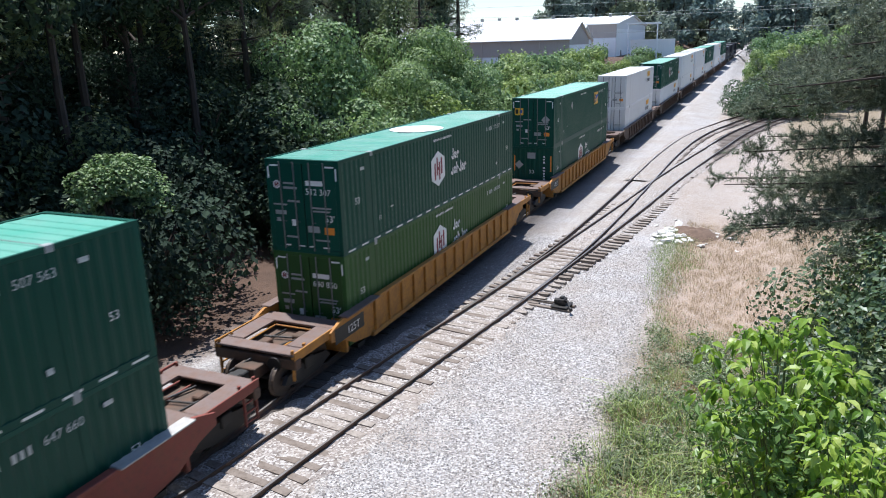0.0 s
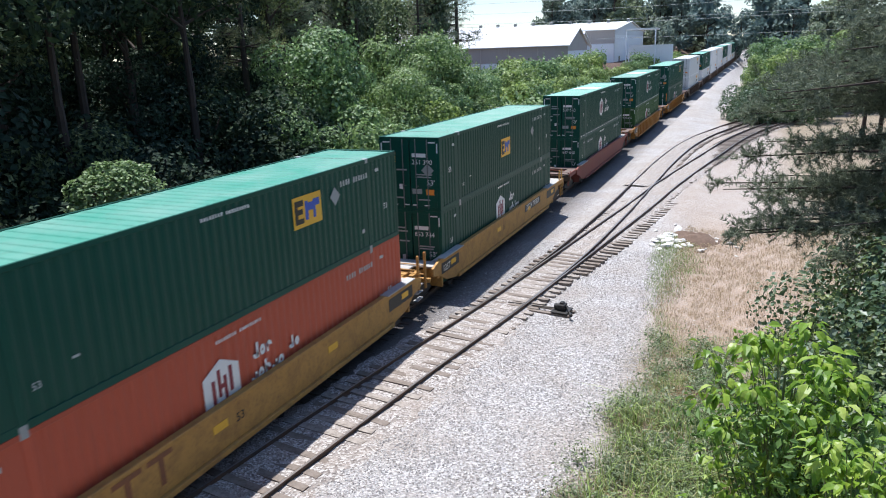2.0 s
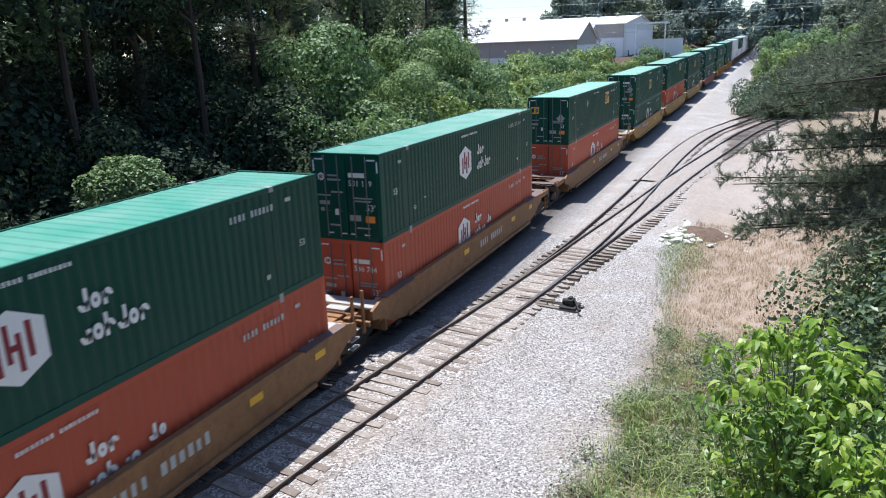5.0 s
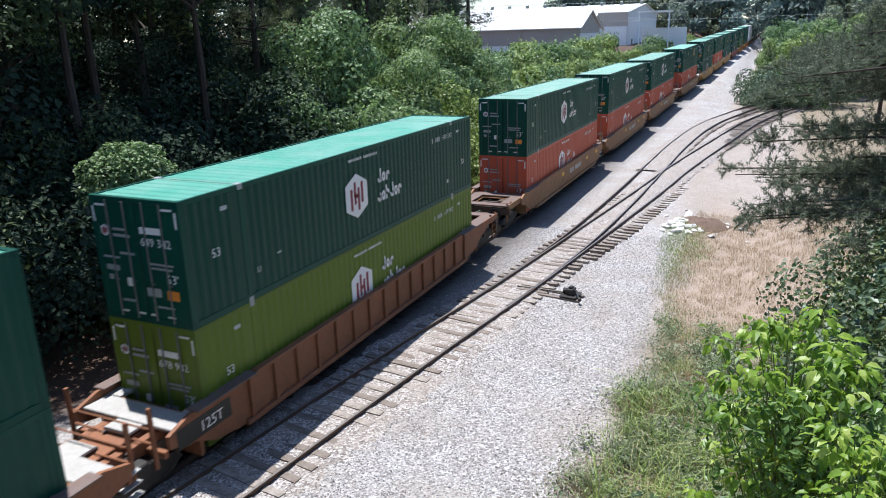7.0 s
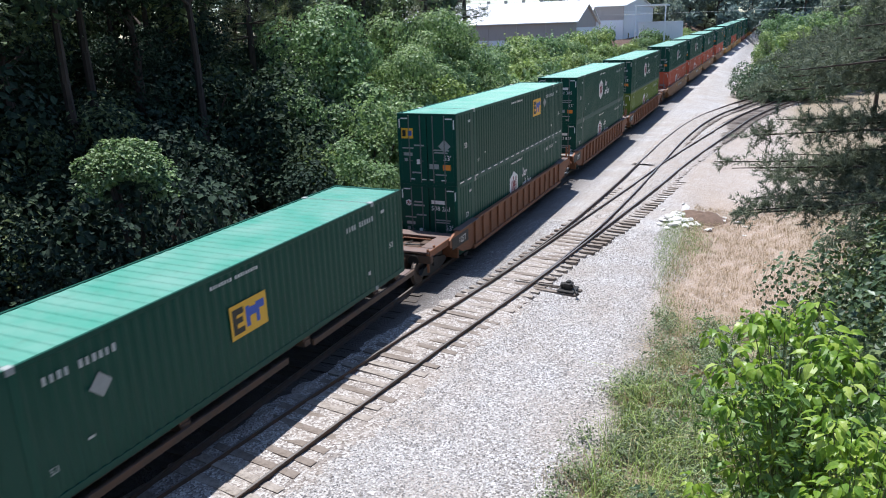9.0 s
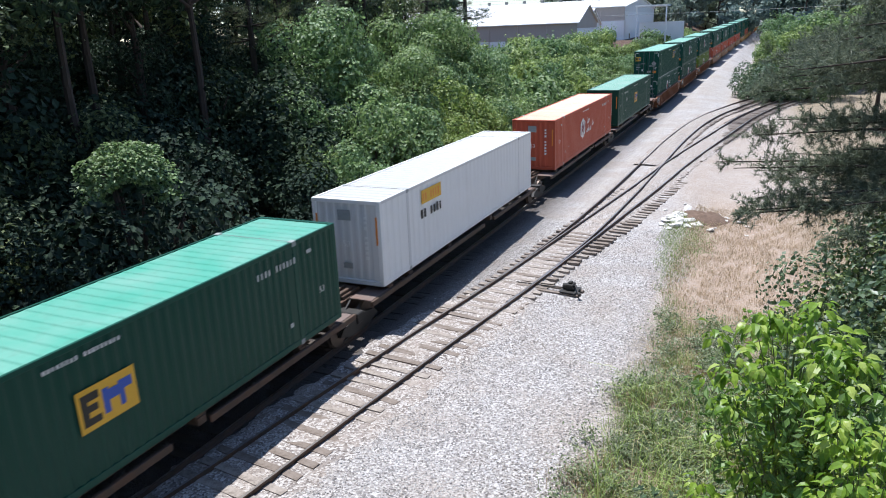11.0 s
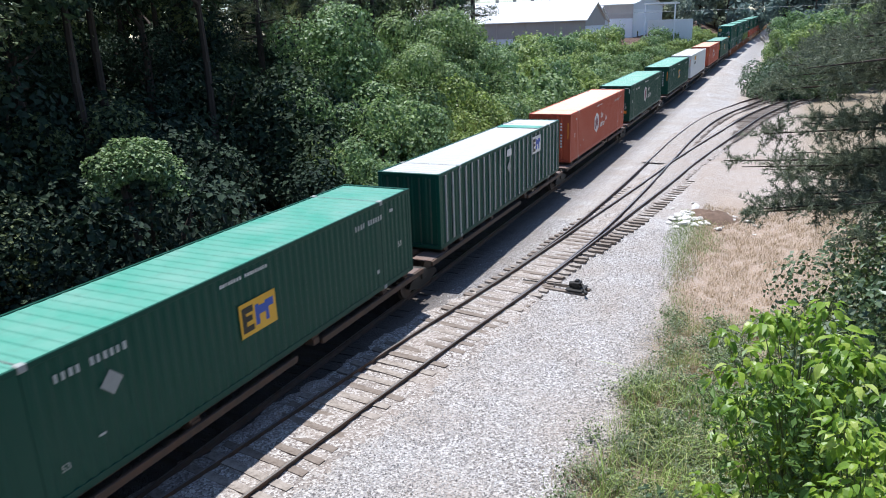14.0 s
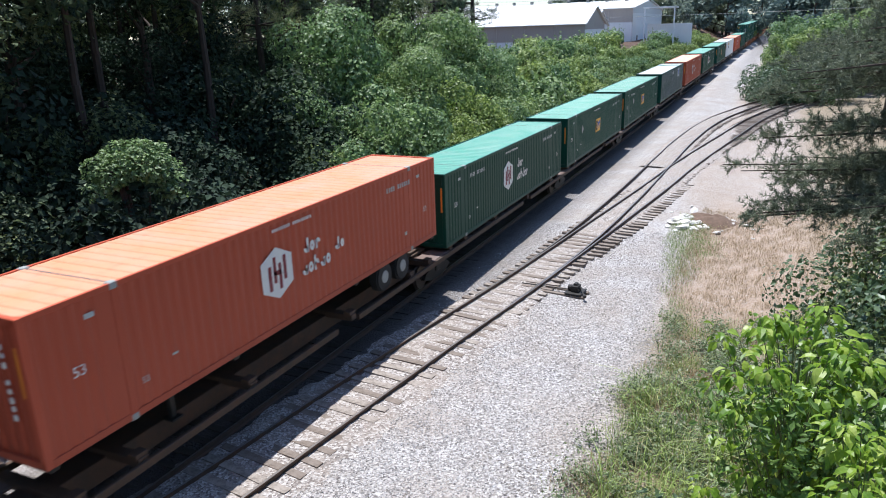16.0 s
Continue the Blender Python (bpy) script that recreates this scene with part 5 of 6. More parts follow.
def vine_bush(seed, n, size, mat, r=2.3, tall=3.4, count=13, lobe=(0.6, 1.15), inner=0.75, label="dense green vine-covered bush"):
    rng = np.random.default_rng(seed)
    lobes = []
    for _ in range(count):
        a, q = rng.uniform(0, 6.28), r * rng.uniform(0.15, 1.0)
        lobes.append((q * math.cos(a), q * math.sin(a), rng.uniform(0.25, 1.0) * tall * (1 - 0.35 * q / r), rng.uniform(*lobe)))
    p, nm = lobed(rng, lobes, n, inner, 0.5)
    return bush_of(rng, lobes, p, nm, size, mat, label)


def bush_of(rng, lobes, p, nm, size, mat, label, foot=-0.6):
    v, f = leaves(rng, p, nm, size, 0.8)
    root = tagged(new("vine_bush"), label, "bush", "bushes along the line")
    part("foliage", mesh_from("foliage", v, f, mat), mat, root)
    part("stem", limb_mesh([[((0, 0, foot), 0.09), (Vector(l[:3]) * 0.5, 0.05), (Vector(l[:3]), 0.02)] for l in lobes[:7]], "stem"), BARK, root)
    return root


def vine_mound(seed, n, size, mat, r, tall, runners=60):
    """Vines over a thicket: one round mound with bulges, and loose shoots that stand off it."""
    rng = np.random.default_rng(seed)
    lobes = [(0, 0, tall * 0.42, r * 0.78)]
    for k in range(9):
        a = 2.4 * k + rng.uniform(-0.4, 0.4)
        z = rng.uniform(0.3, 0.95) * tall
        q = r * (0.75 - 0.6 * max(0.0, z / tall - 0.35))
        lobes.append((q * math.cos(a), q * math.sin(a), z - 0.3, r * rng.uniform(0.28, 0.48)))
    p, nm = lobed(rng, lobes, n, 0.92, 0.12, 0.34)
    tips = rng.integers(0, len(p), runners)
    shoots = [p[i] + np.array([0, 0, 1.0]) * u + nm[i] / np.linalg.norm(nm[i]) * u * 0.7 + rng.normal(size=3) * 0.05 for i in tips for u in (0.1, 0.22, 0.36, 0.5)]
    p = np.concatenate([p, np.array(shoots)])
    nm = np.concatenate([nm, rng.normal(size=(len(shoots), 3)) + np.array([0, 0, 0.8])])
    return bush_of(rng, lobes, p, nm, size, mat, "round mound of green vines over a thicket")


def vine_drape(seed, n, size, mat):
    """A cap of sunlit vines over a dead shrub, hanging down at one side."""
    rng = np.random.default_rng(seed)
    lobes = []
    for k in range(13):
        u = -1.3 + 2.6 * k / 12
        z = 0.65 * (1 - (u / 1.45) ** 2) - (0.45 if u > 1 else 0) - (0.1 if u < -1 else 0)
        for d, low in ((0.0, 0.0), (0.45, -0.3), (0.7, -0.7)):
            lobes.append((0.66 * u + 0.75 * d, 0.75 * u - 0.66 * d, z + low, rng.uniform(0.34, 0.55)))
    for k in range(5):
        lobes.append((0.66 * 1.2 + 0.08 * k, 0.75 * 1.2, -0.25 * k, 0.3 - 0.03 * k))
    p, nm = lobed(rng, lobes, n, 0.8, 0.9)
    return bush_of(rng, lobes, p, nm, size, mat, "sunlit cap of vines over a shaded shrub", -6.2)


def broad_tree(seed, n, size, mat, tall=13.0, spread=3.4, low=3.0, name="tree", label="tall leafy forest tree with a dark crown"):
    rng = np.random.default_rng(seed)
    lobes, limbs = [], []
    for k in range(17):
        z = low + (tall - low) * rng.uniform(0.0, 1.0)
        a, q = rng.uniform(0, 6.28), spread * rng.uniform(0.2, 1.0) * (1.15 - 0.75 * (z - low) / (tall - low))
        c = (q * math.cos(a), q * math.sin(a), z)
        lobes.append((*c, rng.uniform(0.8, 1.5) * spread / 3.4))
        limbs.append([((0, 0, max(1.0, z - 1.2)), 0.1), ((c[0] * 0.5, c[1] * 0.5, z - 0.5), 0.06), (c, 0.02)])
    p, nm = lobed(rng, lobes, n, 0.55, 0.4)
    v, f = leaves(rng, p, nm, size, 0.6)
    root = tagged(new(name), label, "tree", "trees beside the line")
    limbs.append([((0, 0, -0.8), 0.24), ((0.08, 0.05, tall * 0.4), 0.18), ((-0.06, 0.08, tall * 0.75), 0.1), ((0, 0, tall), 0.03)])
    part("trunk", limb_mesh(limbs), BARK, root)
    part("crown", mesh_from("crown", v, f, mat), mat, root)
    return root


def tufts(rng, p, out, length, per, wide=0.045):
    """Bursts of thin needles at points p."""
    n = len(p)
    d = rng.normal(size=(n, per, 3)) + out[:, None] * 1.1
    d /= np.linalg.norm(d, axis=2, keepdims=True)
    s = length * rng.uniform(0.6, 1.2, (n, per, 1))
    w = np.cross(d, rng.normal(size=(n, per, 3)))
    w /= np.linalg.norm(w, axis=2, keepdims=True)
    w *= length * wide
    base = p[:, None] + 0.0 * d
    v = np.stack([base - w, base + w, base + d * s], 2).reshape(-1, 3)
    return v, np.arange(len(v)).reshape(-1, 3)


def pine(seed, tall, low, reach, per, step, length, twigs, side=None, upto=99):
    """A straight trunk with whorled limbs that carry needle tufts."""
    rng = np.random.default_rng(seed)
    root = tagged(new("pine_tree"), "tall pine with dark hanging needle clumps", "pine tree", "trees beside the line")
    paths = [[((0, 0, -0.8), 0.2 + tall * 0.006), ((0.1, 0, tall * 0.5), 0.16), ((0, 0.1, tall), 0.03)]]
    pts, outs = [], []
    z = low
    while z < min(tall - 0.3, upto):
        for _ in range(4):
            a = rng.uniform(0, 6.28) if side is None else rng.normal(side, 0.6)
            ln = reach * rng.uniform(0.55, 1.0) * (1 - 0.75 * (z - low) / (tall - low))
            drop = rng.uniform(-0.22, 0.1)
            q = [Vector((math.cos(a) * ln * u, math.sin(a) * ln * u, z + ln * (drop * u + 0.18 * u * u * rng.uniform(0, 1)))) for u in (0, 0.35, 0.7, 1.0)]
            paths.append([(q[0], 0.06), (q[1], 0.04), (q[2], 0.025), (q[3], 0.01)])
            for _ in range(int(twigs * ln)):
                u = rng.uniform(0.2, 1.0) ** 0.8 * 3
                i = min(2, int(u))
                c = np.array(q[i].lerp(q[i + 1], u - i))
                d = rng.normal(size=3) * np.array([1, 1, 0.5]) + np.array([math.cos(a), math.sin(a), 0.15]) * 0.9
                d /= np.linalg.norm(d)
                start = c + rng.normal(size=3) * 0.1
                far_end = start + d * length * rng.uniform(1.2, 3.2)
                for w in (0.15, 0.4, 0.65, 0.85, 1.0):
                    pts.append(start + (far_end - start) * w)
                    outs.append(d * 0.8)
        z += step
    v, f = tufts(rng, np.array(pts), np.array(outs), length, per)
    part("trunk", limb_mesh(paths), BARK, root)
    part("needles", mesh_from("needles", v, f, NEEDLE), NEEDLE, root)
    return root


def limbed_pine(seed):
    """A pine with long limbs to one side, in tiers, whose twigs end in soft needle clumps."""
    rng = np.random.default_rng(seed)
    root = tagged(new("pine_tree"), "tall pine with grey-green needle clumps on long limbs", "pine tree", "trees beside the line")
    paths = [[((0, 0, -0.8), 0.3), ((0.1, 0, 9.0), 0.2), ((0, 0.1, 19), 0.03)]]
    pts, outs = [], []
    for z0, z1, count, near, long in ((7.6, 8.5, 15, 4.4, 6.3), (8.6, 9.9, 13, 3.4, 5.0), (6.75, 6.95, 4, 4.6, 6.2), (5.2, 6.2, 18, 4.2, 6.9), (5.0, 9.8, 44, 2.2, 4.4), (9.8, 17, 22, 1.5, 4.2)):
        for k in range(count):
            z, ln = rng.uniform(z0, z1), rng.uniform(near, long)
            a = rng.normal(math.pi * 0.97, 0.27) if z0 < 9.7 else rng.uniform(0, 6.28)
            q = [Vector((math.cos(a) * ln * u, math.sin(a) * ln * u, z + ln * (0.02 * u - 0.06 * u * u))) for u in (0, 0.35, 0.7, 1.0)]
            paths.append([(q[0], 0.06), (q[1], 0.04), (q[2], 0.025), (q[3], 0.008)])
            clumps = rng.uniform(0.3, 0.97, 7)
            for _ in range(int(17 * ln)):
                u = min(2.99, max(0.6, 3 * (rng.choice(clumps) + rng.normal(0, 0.035))))
                i = min(2, int(u))
                c = np.array(q[i].lerp(q[i + 1], u - i))
                d = rng.normal(size=3) * np.array([1, 1, 0.8]) + np.array([math.cos(a), math.sin(a), 0.1]) * 0.5
                d /= np.linalg.norm(d)
                twig = c + d * rng.uniform(0.15, 0.5)
                for w in (0.3, 0.5, 0.7, 0.85, 1.0):
                    pts.append(c + (twig - c) * w)
                    outs.append(d * 0.8 + np.array([0, 0, 0.2]))
    v, f = tufts(rng, np.array(pts), np.array(outs), 0.12, 11, 0.055)
    part("trunk", limb_mesh(paths), BARK, root)
    part("needles", mesh_from("needles", v, f, NEEDLE), NEEDLE, root)
    return root


def place(ob, spots):
    """The first spot takes the thing itself, the others copies."""
    x, y, z, turn, k = spots[0]
    for i, (x, y, z, turn, k) in enumerate(spots[1:]):
        c = copy_thing(ob, Matrix.Identity(4))
        c.matrix_basis = pose(x, y, z, 0, 0, turn) @ Matrix.Diagonal((k, k, k, 1))
    x, y, z, turn, k = spots[0]
    ob.matrix_basis = pose(x, y, z, 0, 0, turn) @ Matrix.Diagonal((k, k, k, 1))


def left_side():
    rng = random.Random(5)
    # the bright wall of vines, finer where it is near
    small, large, far, y = [[], []], [[], [], []], [[], []], 25.0
    while y < 262:
        for x, k in ((-6.8, 0.85), (-8.8, 1.3), (-11.0, 1.0), (-14.0, 1.15), (-18.0, 1.1), (-24.0, 1.1)):
            fall = (1.0 + 0.12 * smooth(44, 30, y)) * (1.0 - 0.42 * smooth(40, 90, y))
            if (x > -7 and rng.random() < 0.35) or (x < -15 and (y < 62 or y > 150)) or y < (12.36 - x) / (0.69 if x > -10 else 0.715) + 0.8:
                continue
            xx, yy = x + rng.uniform(-0.7, 0.7), y + rng.uniform(-0.8, 1.3)
            row = far if y > 62 else small if x > -10 else large
            if y > 62 and x < -10:
                k *= 1.7
            row[rng.randrange(len(row))].append((xx, yy, ground_z(xx, yy) - 0.2, rng.uniform(0, 360), k * fall * rng.uniform(0.66, 1.25)))
        y += 2.7 if y < 62 else 4.6 if y < 130 else 8.0
    for i, s in enumerate(small):
        place(vine_mound(20 + i, 5200, 0.17, LEAF_VINE, 2.3, 4.1), s)
    for i, s in enumerate(large):
        place(vine_mound(27 + i, 9500, 0.2, LEAF_VINE, 3.1, 7.6), s)
    for i, s in enumerate(far):
        place(vine_mound(24 + i, 1500, 0.34, LEAF_VINE, 2.3, 3.6, 20), s)
    # low shrubs, shade painted in their leaves; the one bright bush nearer by
    place(vine_drape(31, 6500, 0.15, LEAF_VINE), [(-7.6, 17.6, 5.15, 0, 0.92)])
    place(vine_bush(33, 3600, 0.15, LEAF_SHADED, 1.9, 2.6), [(-9.5, 21.5, 0.0, 40, 1.2), (-9.0, 14.5, 0.2, 90, 1.3), (-7.8, 17.3, -0.3, 140, 1.15), (-12, 24, 1.0, 200, 1.5),
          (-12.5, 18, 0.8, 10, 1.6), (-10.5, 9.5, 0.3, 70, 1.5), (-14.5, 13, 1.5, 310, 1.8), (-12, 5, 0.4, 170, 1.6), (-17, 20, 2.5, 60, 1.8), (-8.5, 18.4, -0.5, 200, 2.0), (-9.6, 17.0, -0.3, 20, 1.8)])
    # the forest behind: finer crowns in front, coarser ones deep in the wood
    fine, coarse = [[], [], []], [[], []]
    for x in (-15, -20, -26, -33, -41):
        y = -12.0
        while y < (24 if x > -17 else 46 if x > -22 else 62 if x > -30 else 84):
            xx, yy = x + rng.uniform(-1.6, 1.6), y + rng.uniform(-1.6, 1.6)
            row = fine if x > -22 and y > 2 else coarse
            row[rng.randrange(len(row))].append((xx, yy, ground_z(xx, yy) - 0.3, rng.uniform(0, 360), rng.uniform(0.95, 1.4)))
            y += 5.2 if x > -30 else 7.0
    # a further stand that hides the end of the warehouse
    stand = []
    for k in range(30):
        yy = rng.uniform(48, 128)
        xx = 12.36 - 0.39 * yy - 2.5 - rng.uniform(0, 26)
        if xx < -13:
            stand.append((xx, yy, 1.5, rng.uniform(0, 360), rng.uniform(0.85, 1.25)))
    for k in range(30):
        xx, yy = -17 - rng.uniform(0, 30), rng.uniform(-2, 44)
        coarse[k % 2].append((xx, yy, ground_z(xx, yy) - 0.3, rng.uniform(0, 360), rng.uniform(0.9, 1.3)))
    # unseen trees behind the viewer, added to block the low sky
    for k in range(12):
        coarse[k % 2].append((rng.choice((-1, 1)) * rng.uniform(11, 30), rng.uniform(-60, -20), 0, rng.uniform(0, 360), rng.uniform(1.0, 1.3)))
    for xx, yy in ((-11.5, 0.0), (-11.8, 6.0), (-12.5, 11.5)):
        fine[rng.randrange(3)].append((xx, yy, 0.3, rng.uniform(0, 360), rng.uniform(1.1, 1.3)))
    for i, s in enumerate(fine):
        place(broad_tree(40 + i, 9500, 0.19, LEAF_MID if i == 2 else LEAF_SHADED, low=0.9), s)
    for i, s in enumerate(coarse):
        place(broad_tree(50 + i, 2600, 0.4, LEAF_MID if i else LEAF_SHADED, low=1.4), s)
    # this stand takes the lighter leaves to paint in distance haze
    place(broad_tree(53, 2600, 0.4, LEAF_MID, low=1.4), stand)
    under = []
    for k in range(52):
        yy = rng.uniform(8, 50)
        xx = -12.5 - rng.uniform(0, 15) - max(0.0, yy - 24) * 0.35
        under.append((xx, yy, ground_z(xx, yy) - 0.3, rng.uniform(0, 360), rng.uniform(1.0, 1.9)))
    # a thicket that ends the bright wall, its shade given by dark leaf colour
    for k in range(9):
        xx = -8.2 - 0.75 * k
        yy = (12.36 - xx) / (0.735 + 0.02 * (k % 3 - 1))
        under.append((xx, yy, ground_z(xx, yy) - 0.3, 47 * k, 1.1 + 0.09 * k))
    place(vine_bush(35, 2600, 0.19, LEAF_SHADED, 2.3, 3.2), under)
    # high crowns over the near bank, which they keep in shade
    place(broad_tree(46, 5000, 0.36, LEAF_SHADED, 17.5, 4.4, 10.8, label="tall forest tree with a high spreading crown"),
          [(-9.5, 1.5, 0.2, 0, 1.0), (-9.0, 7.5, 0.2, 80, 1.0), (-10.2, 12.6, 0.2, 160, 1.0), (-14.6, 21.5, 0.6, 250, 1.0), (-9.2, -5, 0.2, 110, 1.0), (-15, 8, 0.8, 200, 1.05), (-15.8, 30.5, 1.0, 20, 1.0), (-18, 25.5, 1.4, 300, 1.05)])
    place(pine(60, 19, 6.5, 3.6, 4, 0.9, 0.4, 4), [(-22, 58, 3, 0, 1.0), (-27, 66, 3, 120, 1.1), (-20, 72, 3, 200, 0.95), (-33, 74, 3, 300, 1.2), (-26, 84, 3, 45, 1.05),
          (-36, 92, 3, 150, 1.2), (-22, 48, 3, 260, 1.0), (-30, 56, 3, 20, 1.15), (-18, 38, 3, 90, 0.95), (-13, 8, 0.5, 30, 0.9), (-28, 98, 2, 80, 1.2), (-17, 62, 2, 10, 0.9),
          (-24, 78, 2, 250, 1.15), (-31, 106, 2, 140, 1.2), (-19.5, 55, 2, 60, 1.0), (24.5, 33, 0.5, 12, 0.9), (22.5, 27, 0.5, 200, 0.8)])


def right_side():
    rng = random.Random(9)
    # the near pine whose limbs hang into the view
    place(limbed_pine(70), [(18.2, 15.3, 0.55, 0, 1.0)])
    place(vine_mound(72, 5200, 0.26, LEAF_VINE, 2.6, 7.2), [(15.4, 107, -0.4, 0, 1.25), (19.5, 110, -0.4, 120, 1.5), (16.5, 116, -0.4, 200, 1.45), (24, 116, -0.4, 60, 1.6), (12.2, 128, -0.3, 150, 1.1), (13.0, 146, -0.3, 240, 1.5)])
    place(vine_bush(73, 3600, 0.2, LEAF_BUSH, 2.4, 3.0), [(10.9, 99, -0.4, 0, 1.15), (12.8, 96.5, -0.4, 120, 1.3), (11.3, 104, -0.4, 200, 1.3), (15.2, 97.5, -0.4, 100, 1.5), (18.5, 100, -0.4, 280, 1.6), (12.6, 109, -0.4, 30, 1.5)])
    beside = []
    for k in range(14):
        x, y = rng.uniform(22, 46), rng.uniform(34, 130)
        beside.append((x, y, ground_z(x, y) - 0.3, rng.uniform(0, 360), rng.uniform(0.9, 1.4)))
    beside += [(21.5, 40, 0.4, 0, 1.0), (25, 47, 0.4, 90, 1.1), (24, 57, 0.2, 180, 1.1), (29, 64, 0.2, 270, 1.2)]
    place(broad_tree(84, 3600, 0.3, LEAF_SHADED), beside)
    spots = [[], []]
    # woods closing the view down the line
    for k in range(70):
        x, y = rng.uniform(-60, 80), rng.uniform(258, 350)
        if abs(x - 3.5) < 7.5:
            continue
        spots[k % 2].append((x, y, ground_z(x, y) - 0.5, rng.uniform(0, 360), rng.uniform(1.5, 2.2)))
    for k in range(12):
        x, y = rng.uniform(22, 60), rng.uniform(170, 250)
        spots[k % 2].append((x, y, ground_z(x, y) - 0.5, rng.uniform(0, 360), rng.uniform(0.9, 1.3)))
    spots[0] += [(-9, 790, -1, 0, 3.4), (10, 800, -1, 90, 3.6), (0, 810, -1, 200, 3.2), (-26, 795, -1, 20, 3.8)]
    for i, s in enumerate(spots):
        place(broad_tree(80 + i, 1700, 0.85, LEAF_HAZE, 12, 4.4, 1.2, label="far leafy tree in a wood"), s)
    # dark shrubs on the bank
    place(vine_bush(90, 21000, 0.095, LEAF_BUSH, 1.05, 6.0, 24), [(14.2, 10.3, -0.2, 0, 1.06), (15.2, 11.4, 0.0, 300, 1.0), (14.5, 13.4, 0.0, 25, 1.0), (15.6, 14.6, 0.3, 190, 1.05), (14.1, 8.8, -0.2, 100, 0.95), (15.0, 9.0, 0.2, 60, 1.0), (15.6, 12.4, 0.2, 130, 1.05), (14.5, 7.6, 0.0, 220, 0.95)])
    place(vine_bush(91, 3600, 0.12, LEAF_BUSH, 1.5, 2.4), [(15.2, 21, 0.4, 300, 1.3), (17.5, 24, 0.8, 70, 1.4), (13.2, 9.8, -0.4, 170, 1.1), (12.7, 6.4, -0.4, 20, 0.9)])


def sapling(seed, x, y, height, crown, n_shoots, mark):
    """A young broadleaf with drooping bright leaves in whorls at its shoot tips."""
    rng = np.random.default_rng(seed)
    root = tagged(new("sapling"), mark, "young tree", "bright saplings on the bank")
    g = ground_z(x, y)
    root.matrix_basis = pose(x, y, g)
    top = height - g
    paths = [[((0, 0, -0.3), 0.04), ((0.05, 0.02, top * 0.5), 0.025), ((0, 0, top - 0.5), 0.01)]]
    pts, nrm, dirs = [], [], []
    for k in range(n_shoots):
        a = rng.uniform(0, 6.28)
        q = crown * math.sqrt(rng.uniform(0.02, 1))
        z = top - rng.uniform(0, 0.25) - 0.55 * (q / crown) ** 2 - (rng.uniform(0.2, 2.6) if k % 3 else 0)
        tip = Vector((q * math.cos(a), q * math.sin(a), z))
        start = Vector((tip.x * 0.15, tip.y * 0.15, max(0.3, z - 1.1 - 0.4 * q)))
        paths.append([(start, 0.007), (start.lerp(tip, 0.6) + Vector((0, 0, 0.05)), 0.005), (tip, 0.003)])
        for j in range(25):
            u = 1.0 - 0.06 * rng.random() if j < 15 else 1.0 - 0.55 * rng.random()
            c = start.lerp(tip, u)
            b = rng.uniform(0, 6.28)
            tilt = rng.uniform(-1.5, 0.1)
            d = np.array([math.cos(b), math.sin(b), tilt])
            d /= np.linalg.norm(d)
            pts.append(np.array(c) + d * 0.08)
            dirs.append(d)
    p, d = np.array(pts), np.array(dirs)
    n = len(p)
    up = np.array([0, 0, 1.0]) + rng.normal(size=(n, 3)) * 0.25
    w = np.cross(d, up)
    w /= np.linalg.norm(w, axis=1, keepdims=True)
    nn = np.cross(w, d)
    s = rng.uniform(0.085, 0.15, (n, 1)) * (0.78 if y < 5 else 1.0)
    rows = []
    for u, wd, lift in ((0.0, 0.0, 0.0), (0.3, 0.26, 0.03), (0.62, 0.22, -0.02), (1.0, 0.0, -0.2)):
        mid = p + d * s * u + nn * s * lift
        rows.append((mid - w * s * wd + nn * s * wd * 0.35, mid, mid + w * s * wd + nn * s * wd * 0.35))
    v = np.stack([rows[0][1], rows[1][0], rows[1][1], rows[1][2], rows[2][0], rows[2][1], rows[2][2], rows[3][1]], 1)
    f = np.array([(0, 2, 1), (0, 3, 2), (1, 2, 5, 4), (2, 3, 6, 5), (4, 5, 7), (5, 6, 7)], dtype=object)
    faces = [tuple(8 * i + k for k in q) for i in range(n) for q in f]
    part("stem", limb_mesh(paths, "stem", STEM), STEM, root)
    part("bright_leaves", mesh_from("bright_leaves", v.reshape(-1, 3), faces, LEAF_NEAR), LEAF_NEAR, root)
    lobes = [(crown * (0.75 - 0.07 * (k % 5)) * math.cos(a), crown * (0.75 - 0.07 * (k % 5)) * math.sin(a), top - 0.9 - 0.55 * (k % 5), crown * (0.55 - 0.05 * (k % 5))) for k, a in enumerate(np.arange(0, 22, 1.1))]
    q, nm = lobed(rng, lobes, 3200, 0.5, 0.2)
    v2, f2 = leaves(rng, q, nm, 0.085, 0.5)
    # the darker colour paints the shade within the crown
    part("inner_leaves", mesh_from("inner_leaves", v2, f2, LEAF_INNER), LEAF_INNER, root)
    return root


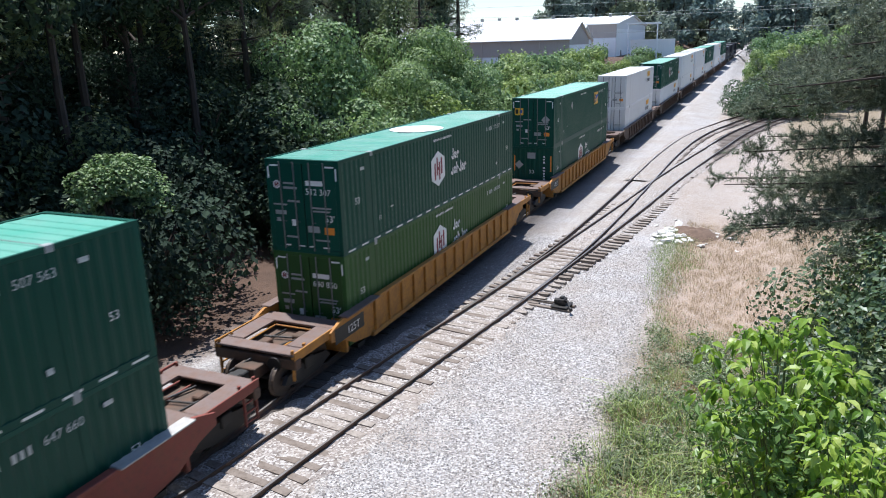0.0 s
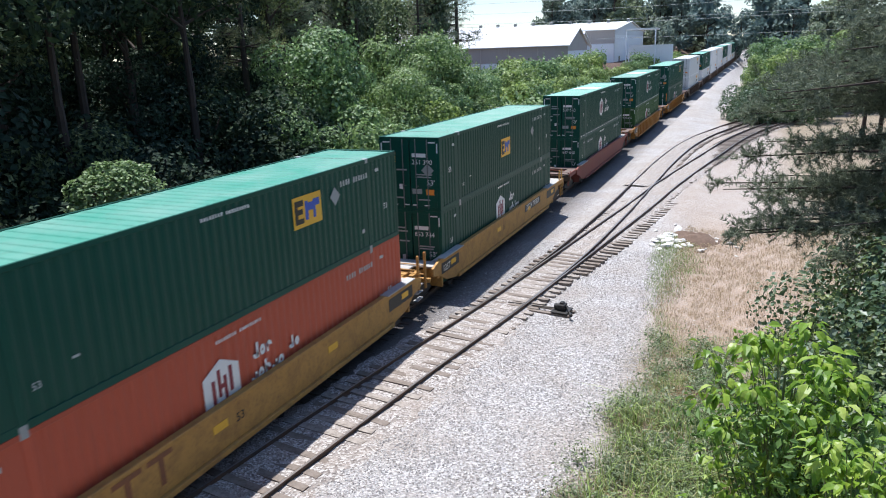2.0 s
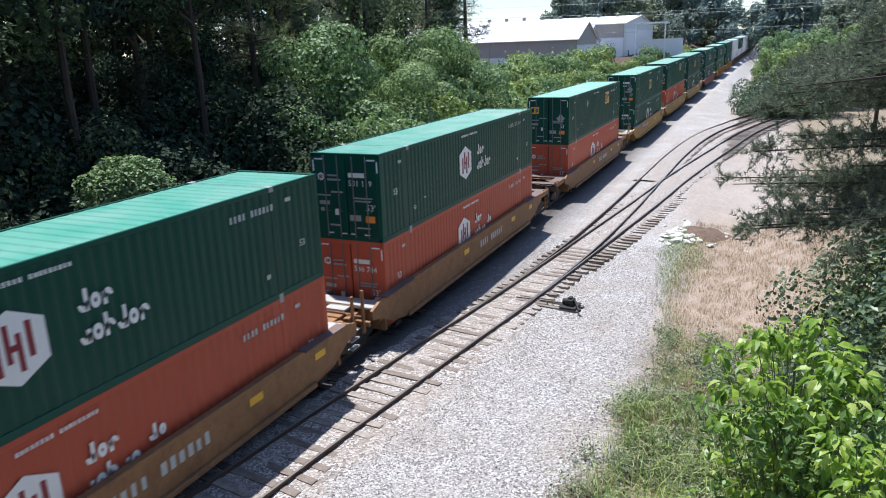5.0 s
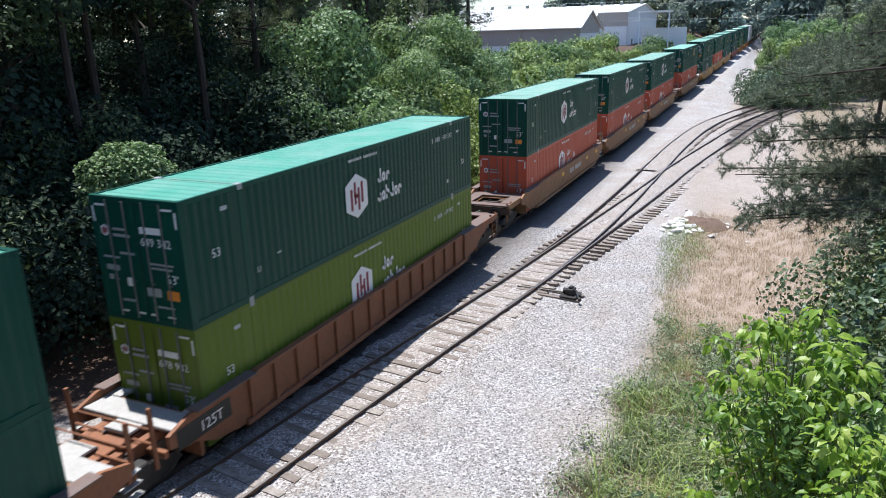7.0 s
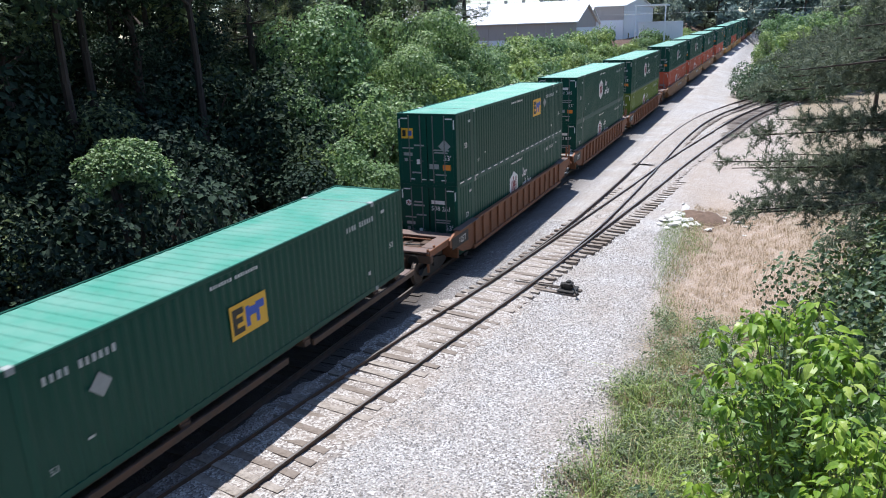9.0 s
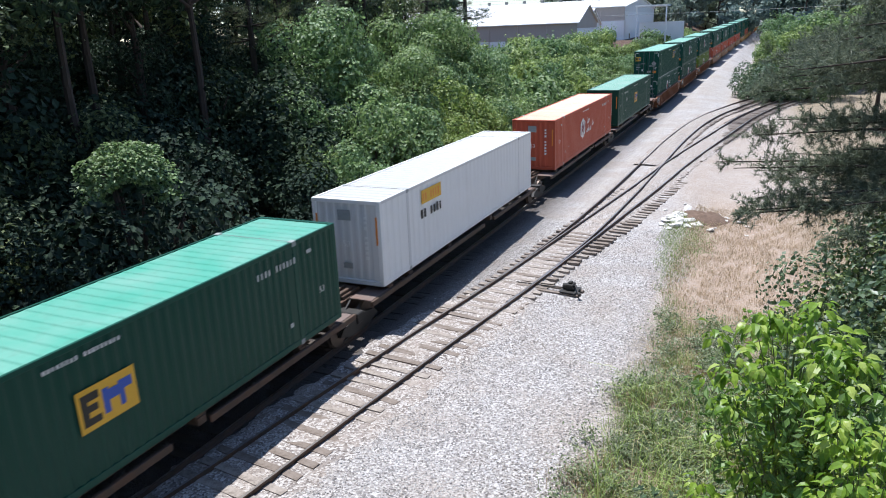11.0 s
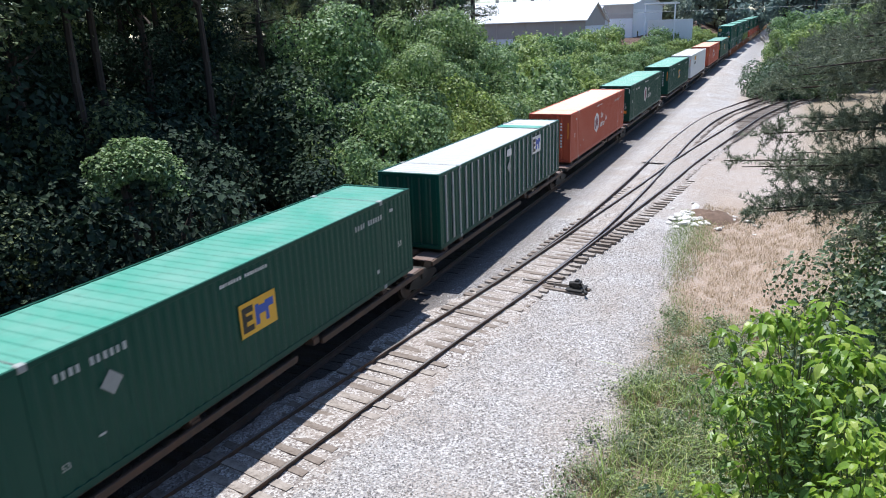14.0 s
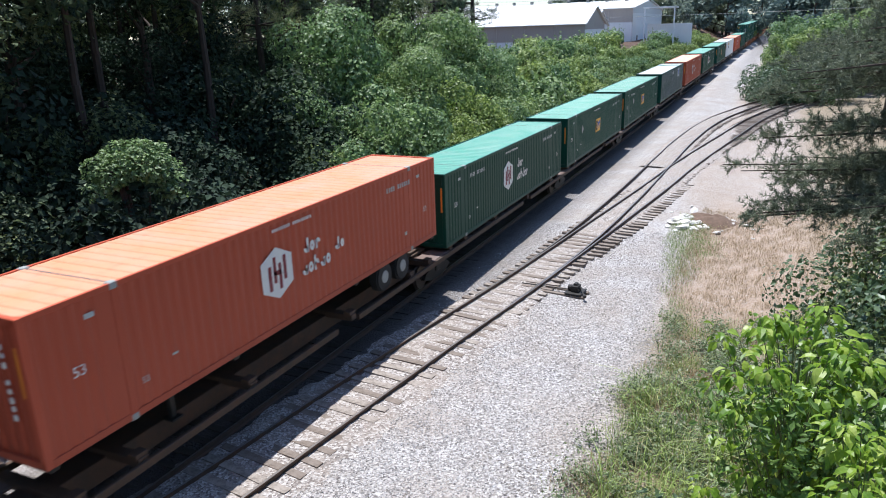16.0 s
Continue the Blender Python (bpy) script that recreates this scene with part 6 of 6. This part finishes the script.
def blades(name, spots, length, mat, label, seed, lean=0.5):
    """Grass blades as one mesh."""
    rng = np.random.default_rng(seed)
    p = np.array(spots)
    n = len(p)
    a = rng.uniform(0, 6.28, n)
    s = length * rng.uniform(0.4, 1.3, (n, 1))
    d = np.stack([np.cos(a), np.sin(a), np.zeros(n)], 1) * rng.uniform(0.2, 1.3, (n, 1)) * lean
    w = np.stack([-np.sin(a), np.cos(a), np.zeros(n)], 1) * 0.0062 * (0.5 + s)
    up = np.array([0, 0, 1.0])
    mid, tip = p + up * s * 0.62 + d * s * 0.35, p + up * s * (1 - 0.35 * lean) + d * s
    v = np.stack([p - w, p + w, mid + w * 0.8, mid - w * 0.8, tip], 1).reshape(-1, 3)
    faces = [q for i in range(n) for q in ((5 * i, 5 * i + 1, 5 * i + 2, 5 * i + 3), (5 * i + 3, 5 * i + 2, 5 * i + 4))]
    ob = new(name, mesh_from(name, v, faces, mat))
    return tagged(ob, label, "grass", kind="stuff")


def grass():
    rng = np.random.default_rng(12)

    def spread(n, x0, x1, y0, y1, clump=0.5, cover=-0.05):
        out = []
        while len(out) < n:
            x, y = rng.uniform(x0, x1), rng.uniform(y0, y1)
            edge = 8.7 + 1.1 * smooth(11, 20, y) - 1.3 * smooth(22, 34, y) + 0.8 * noise.noise((y * 0.6, 3.1, 0)) + rng.uniform(-0.4, 0.3)
            if x < edge or noise.noise((x * clump, y * clump, 7)) < cover + rng.uniform(-0.25, 0.25):
                continue
            out.append((x, y, ground_z(x, y) - 0.02))
        return out
    blades("grass", spread(7500, 8.6, 13.8, 6, 24, 0.8, 0.12), 0.38, GRASS_MAT, "rank green grass and weeds on the bank", 1, 0.7)
    blades("grass", [q for q in spread(24000, 8.2, 11.2, 18, 38, 0.5, -0.6) if q[0] < 9.9 + 0.9 * noise.noise((q[1] * 0.5, 1.3, 0)) + 0.7 * smooth(27, 19, q[1]) + rng.normal() * 0.35], 0.2, GRASS_MAT, "short bright green grass strip beside the gravel", 2, 0.6)
    blades("dry_grass", spread(24000, 9.3, 16, 19.5, 40, 1.6, -0.15), 0.26, STRAW, "dry straw-coloured grass on dusty ground", 3, 0.9)
    blades("dry_grass", spread(14000, 8.6, 13.5, 6, 20, 0.7, 0.05), 0.32, STRAW, "dry straw stalks among the weeds", 4, 0.5)
    blades("tall_grass", spread(2600, 9.6, 13.2, 7, 18, 0.7, 0.0), 1.0, GRASS_MAT, "long arching pale green grass", 6, 1.0)
    low = spread(8000, 8.8, 14.0, 6, 24, 0.9, -0.02)
    p = np.array(low) + rng.normal(size=(len(low), 3)) * 0.05
    p = np.repeat(p, 7, 0) + np.abs(rng.normal(size=(7 * len(low), 3))) * np.array([0, 0, 0.2]) + rng.normal(size=(7 * len(low), 3)) * np.array([0.13, 0.13, 0.02]) + np.repeat(np.array([[0, 0, 0.05 + 0.3 * max(0.0, noise.noise((q[0] * 1.7, q[1] * 1.7, 1)))] for q in low]), 7, 0)
    v, f = leaves(rng, p, np.tile([0, 0, 1.0], (len(p), 1)) + rng.normal(size=(len(p), 3)) * 0.7, 0.085, 0.55)
    tagged(new("weeds", mesh_from("weeds", v, f, LEAF_WEED)), "low leafy weeds among the grass", "weeds", kind="stuff")


def rubble():
    rng = random.Random(4)
    for k in range(60):
        bm = bmesh.new()
        bmesh.ops.create_icosphere(bm, subdivisions=1, radius=1)
        for v in bm.verts:
            v.co *= rng.uniform(0.65, 1.2)
        left = k % 3
        x = rng.gauss(8.7, 0.45) if left else rng.uniform(8.6, 12.0)
        y = rng.gauss(36.6, 0.9) if left else rng.uniform(35.0, 39.0)
        s = rng.uniform(0.1, 0.26)
        bm.transform(Matrix.Diagonal((s * rng.uniform(0.8, 1.5), s, s * rng.uniform(0.35, 0.7), 1)))
        ob = part("rubble_stone", bm, RUBBLE, None, "", pose(x, y, ground_z(x, y) + s * 0.2, rng.uniform(-20, 20), rng.uniform(-20, 20), rng.uniform(0, 360)))
        tagged(ob, "pale broken concrete lump on a rubble heap", "rubble", "rubble heap")
    mound = new("soil_mound", mesh_from("soil_mound", *heap(10.0, 37.6, 1.3, 0.4), plain("brown spoil", (0.13, 0.085, 0.06), 0.95, var=0.5, scale=5), True))
    tagged(mound, "small heap of brown soil and brush", "soil heap")


def heap(x, y, r, h):
    verts, faces, n = [], [], 20
    for j in range(8):
        q = j / 7
        for i in range(n):
            a = 6.283 * i / n
            e = 1 + 0.3 * noise.noise((math.cos(a) * 2, math.sin(a) * 2, q * 2))
            u, w = x + r * q * e * math.cos(a), y + r * q * e * math.sin(a)
            verts.append((u, w, ground_z(u, w) - 0.03 + h * (1 - q * q) * (1 + 0.4 * noise.noise((u * 3, w * 3, 1)))))
    for j in range(7):
        for i in range(n):
            faces.append((j * n + i, j * n + (i + 1) % n, (j + 1) * n + (i + 1) % n, (j + 1) * n + i))
    return verts, faces


left_side()
right_side()
sapling(101, 12.75, 6.2, 7.12, 0.76, 76, "young tree with bright yellow-green drooping leaves")
sapling(102, 13.12, 4.45, 7.1, 0.58, 66, "low sapling with large glossy yellow-green leaves")
sapling(103, 13.2, 6.0, 6.2, 0.7, 44, "young tree with green drooping leaves")
grass()
rubble()


# ---- what moves ----
def motions():
    for thing, s, z in MOVING:
        rows = []
        for t in range(17):
            y = s + 27.397 * t - 0.0126 * t * t
            up = math.degrees(math.atan2(line_z(y + LEN) - line_z(y), LEN))
            turn = math.degrees(math.atan2(line_x(y) - line_x(y + LEN), LEN))
            rows.append((t, pose(line_x(y), y, z + line_z(y), up, 0, turn)))
        walk(thing, rows)


motions()
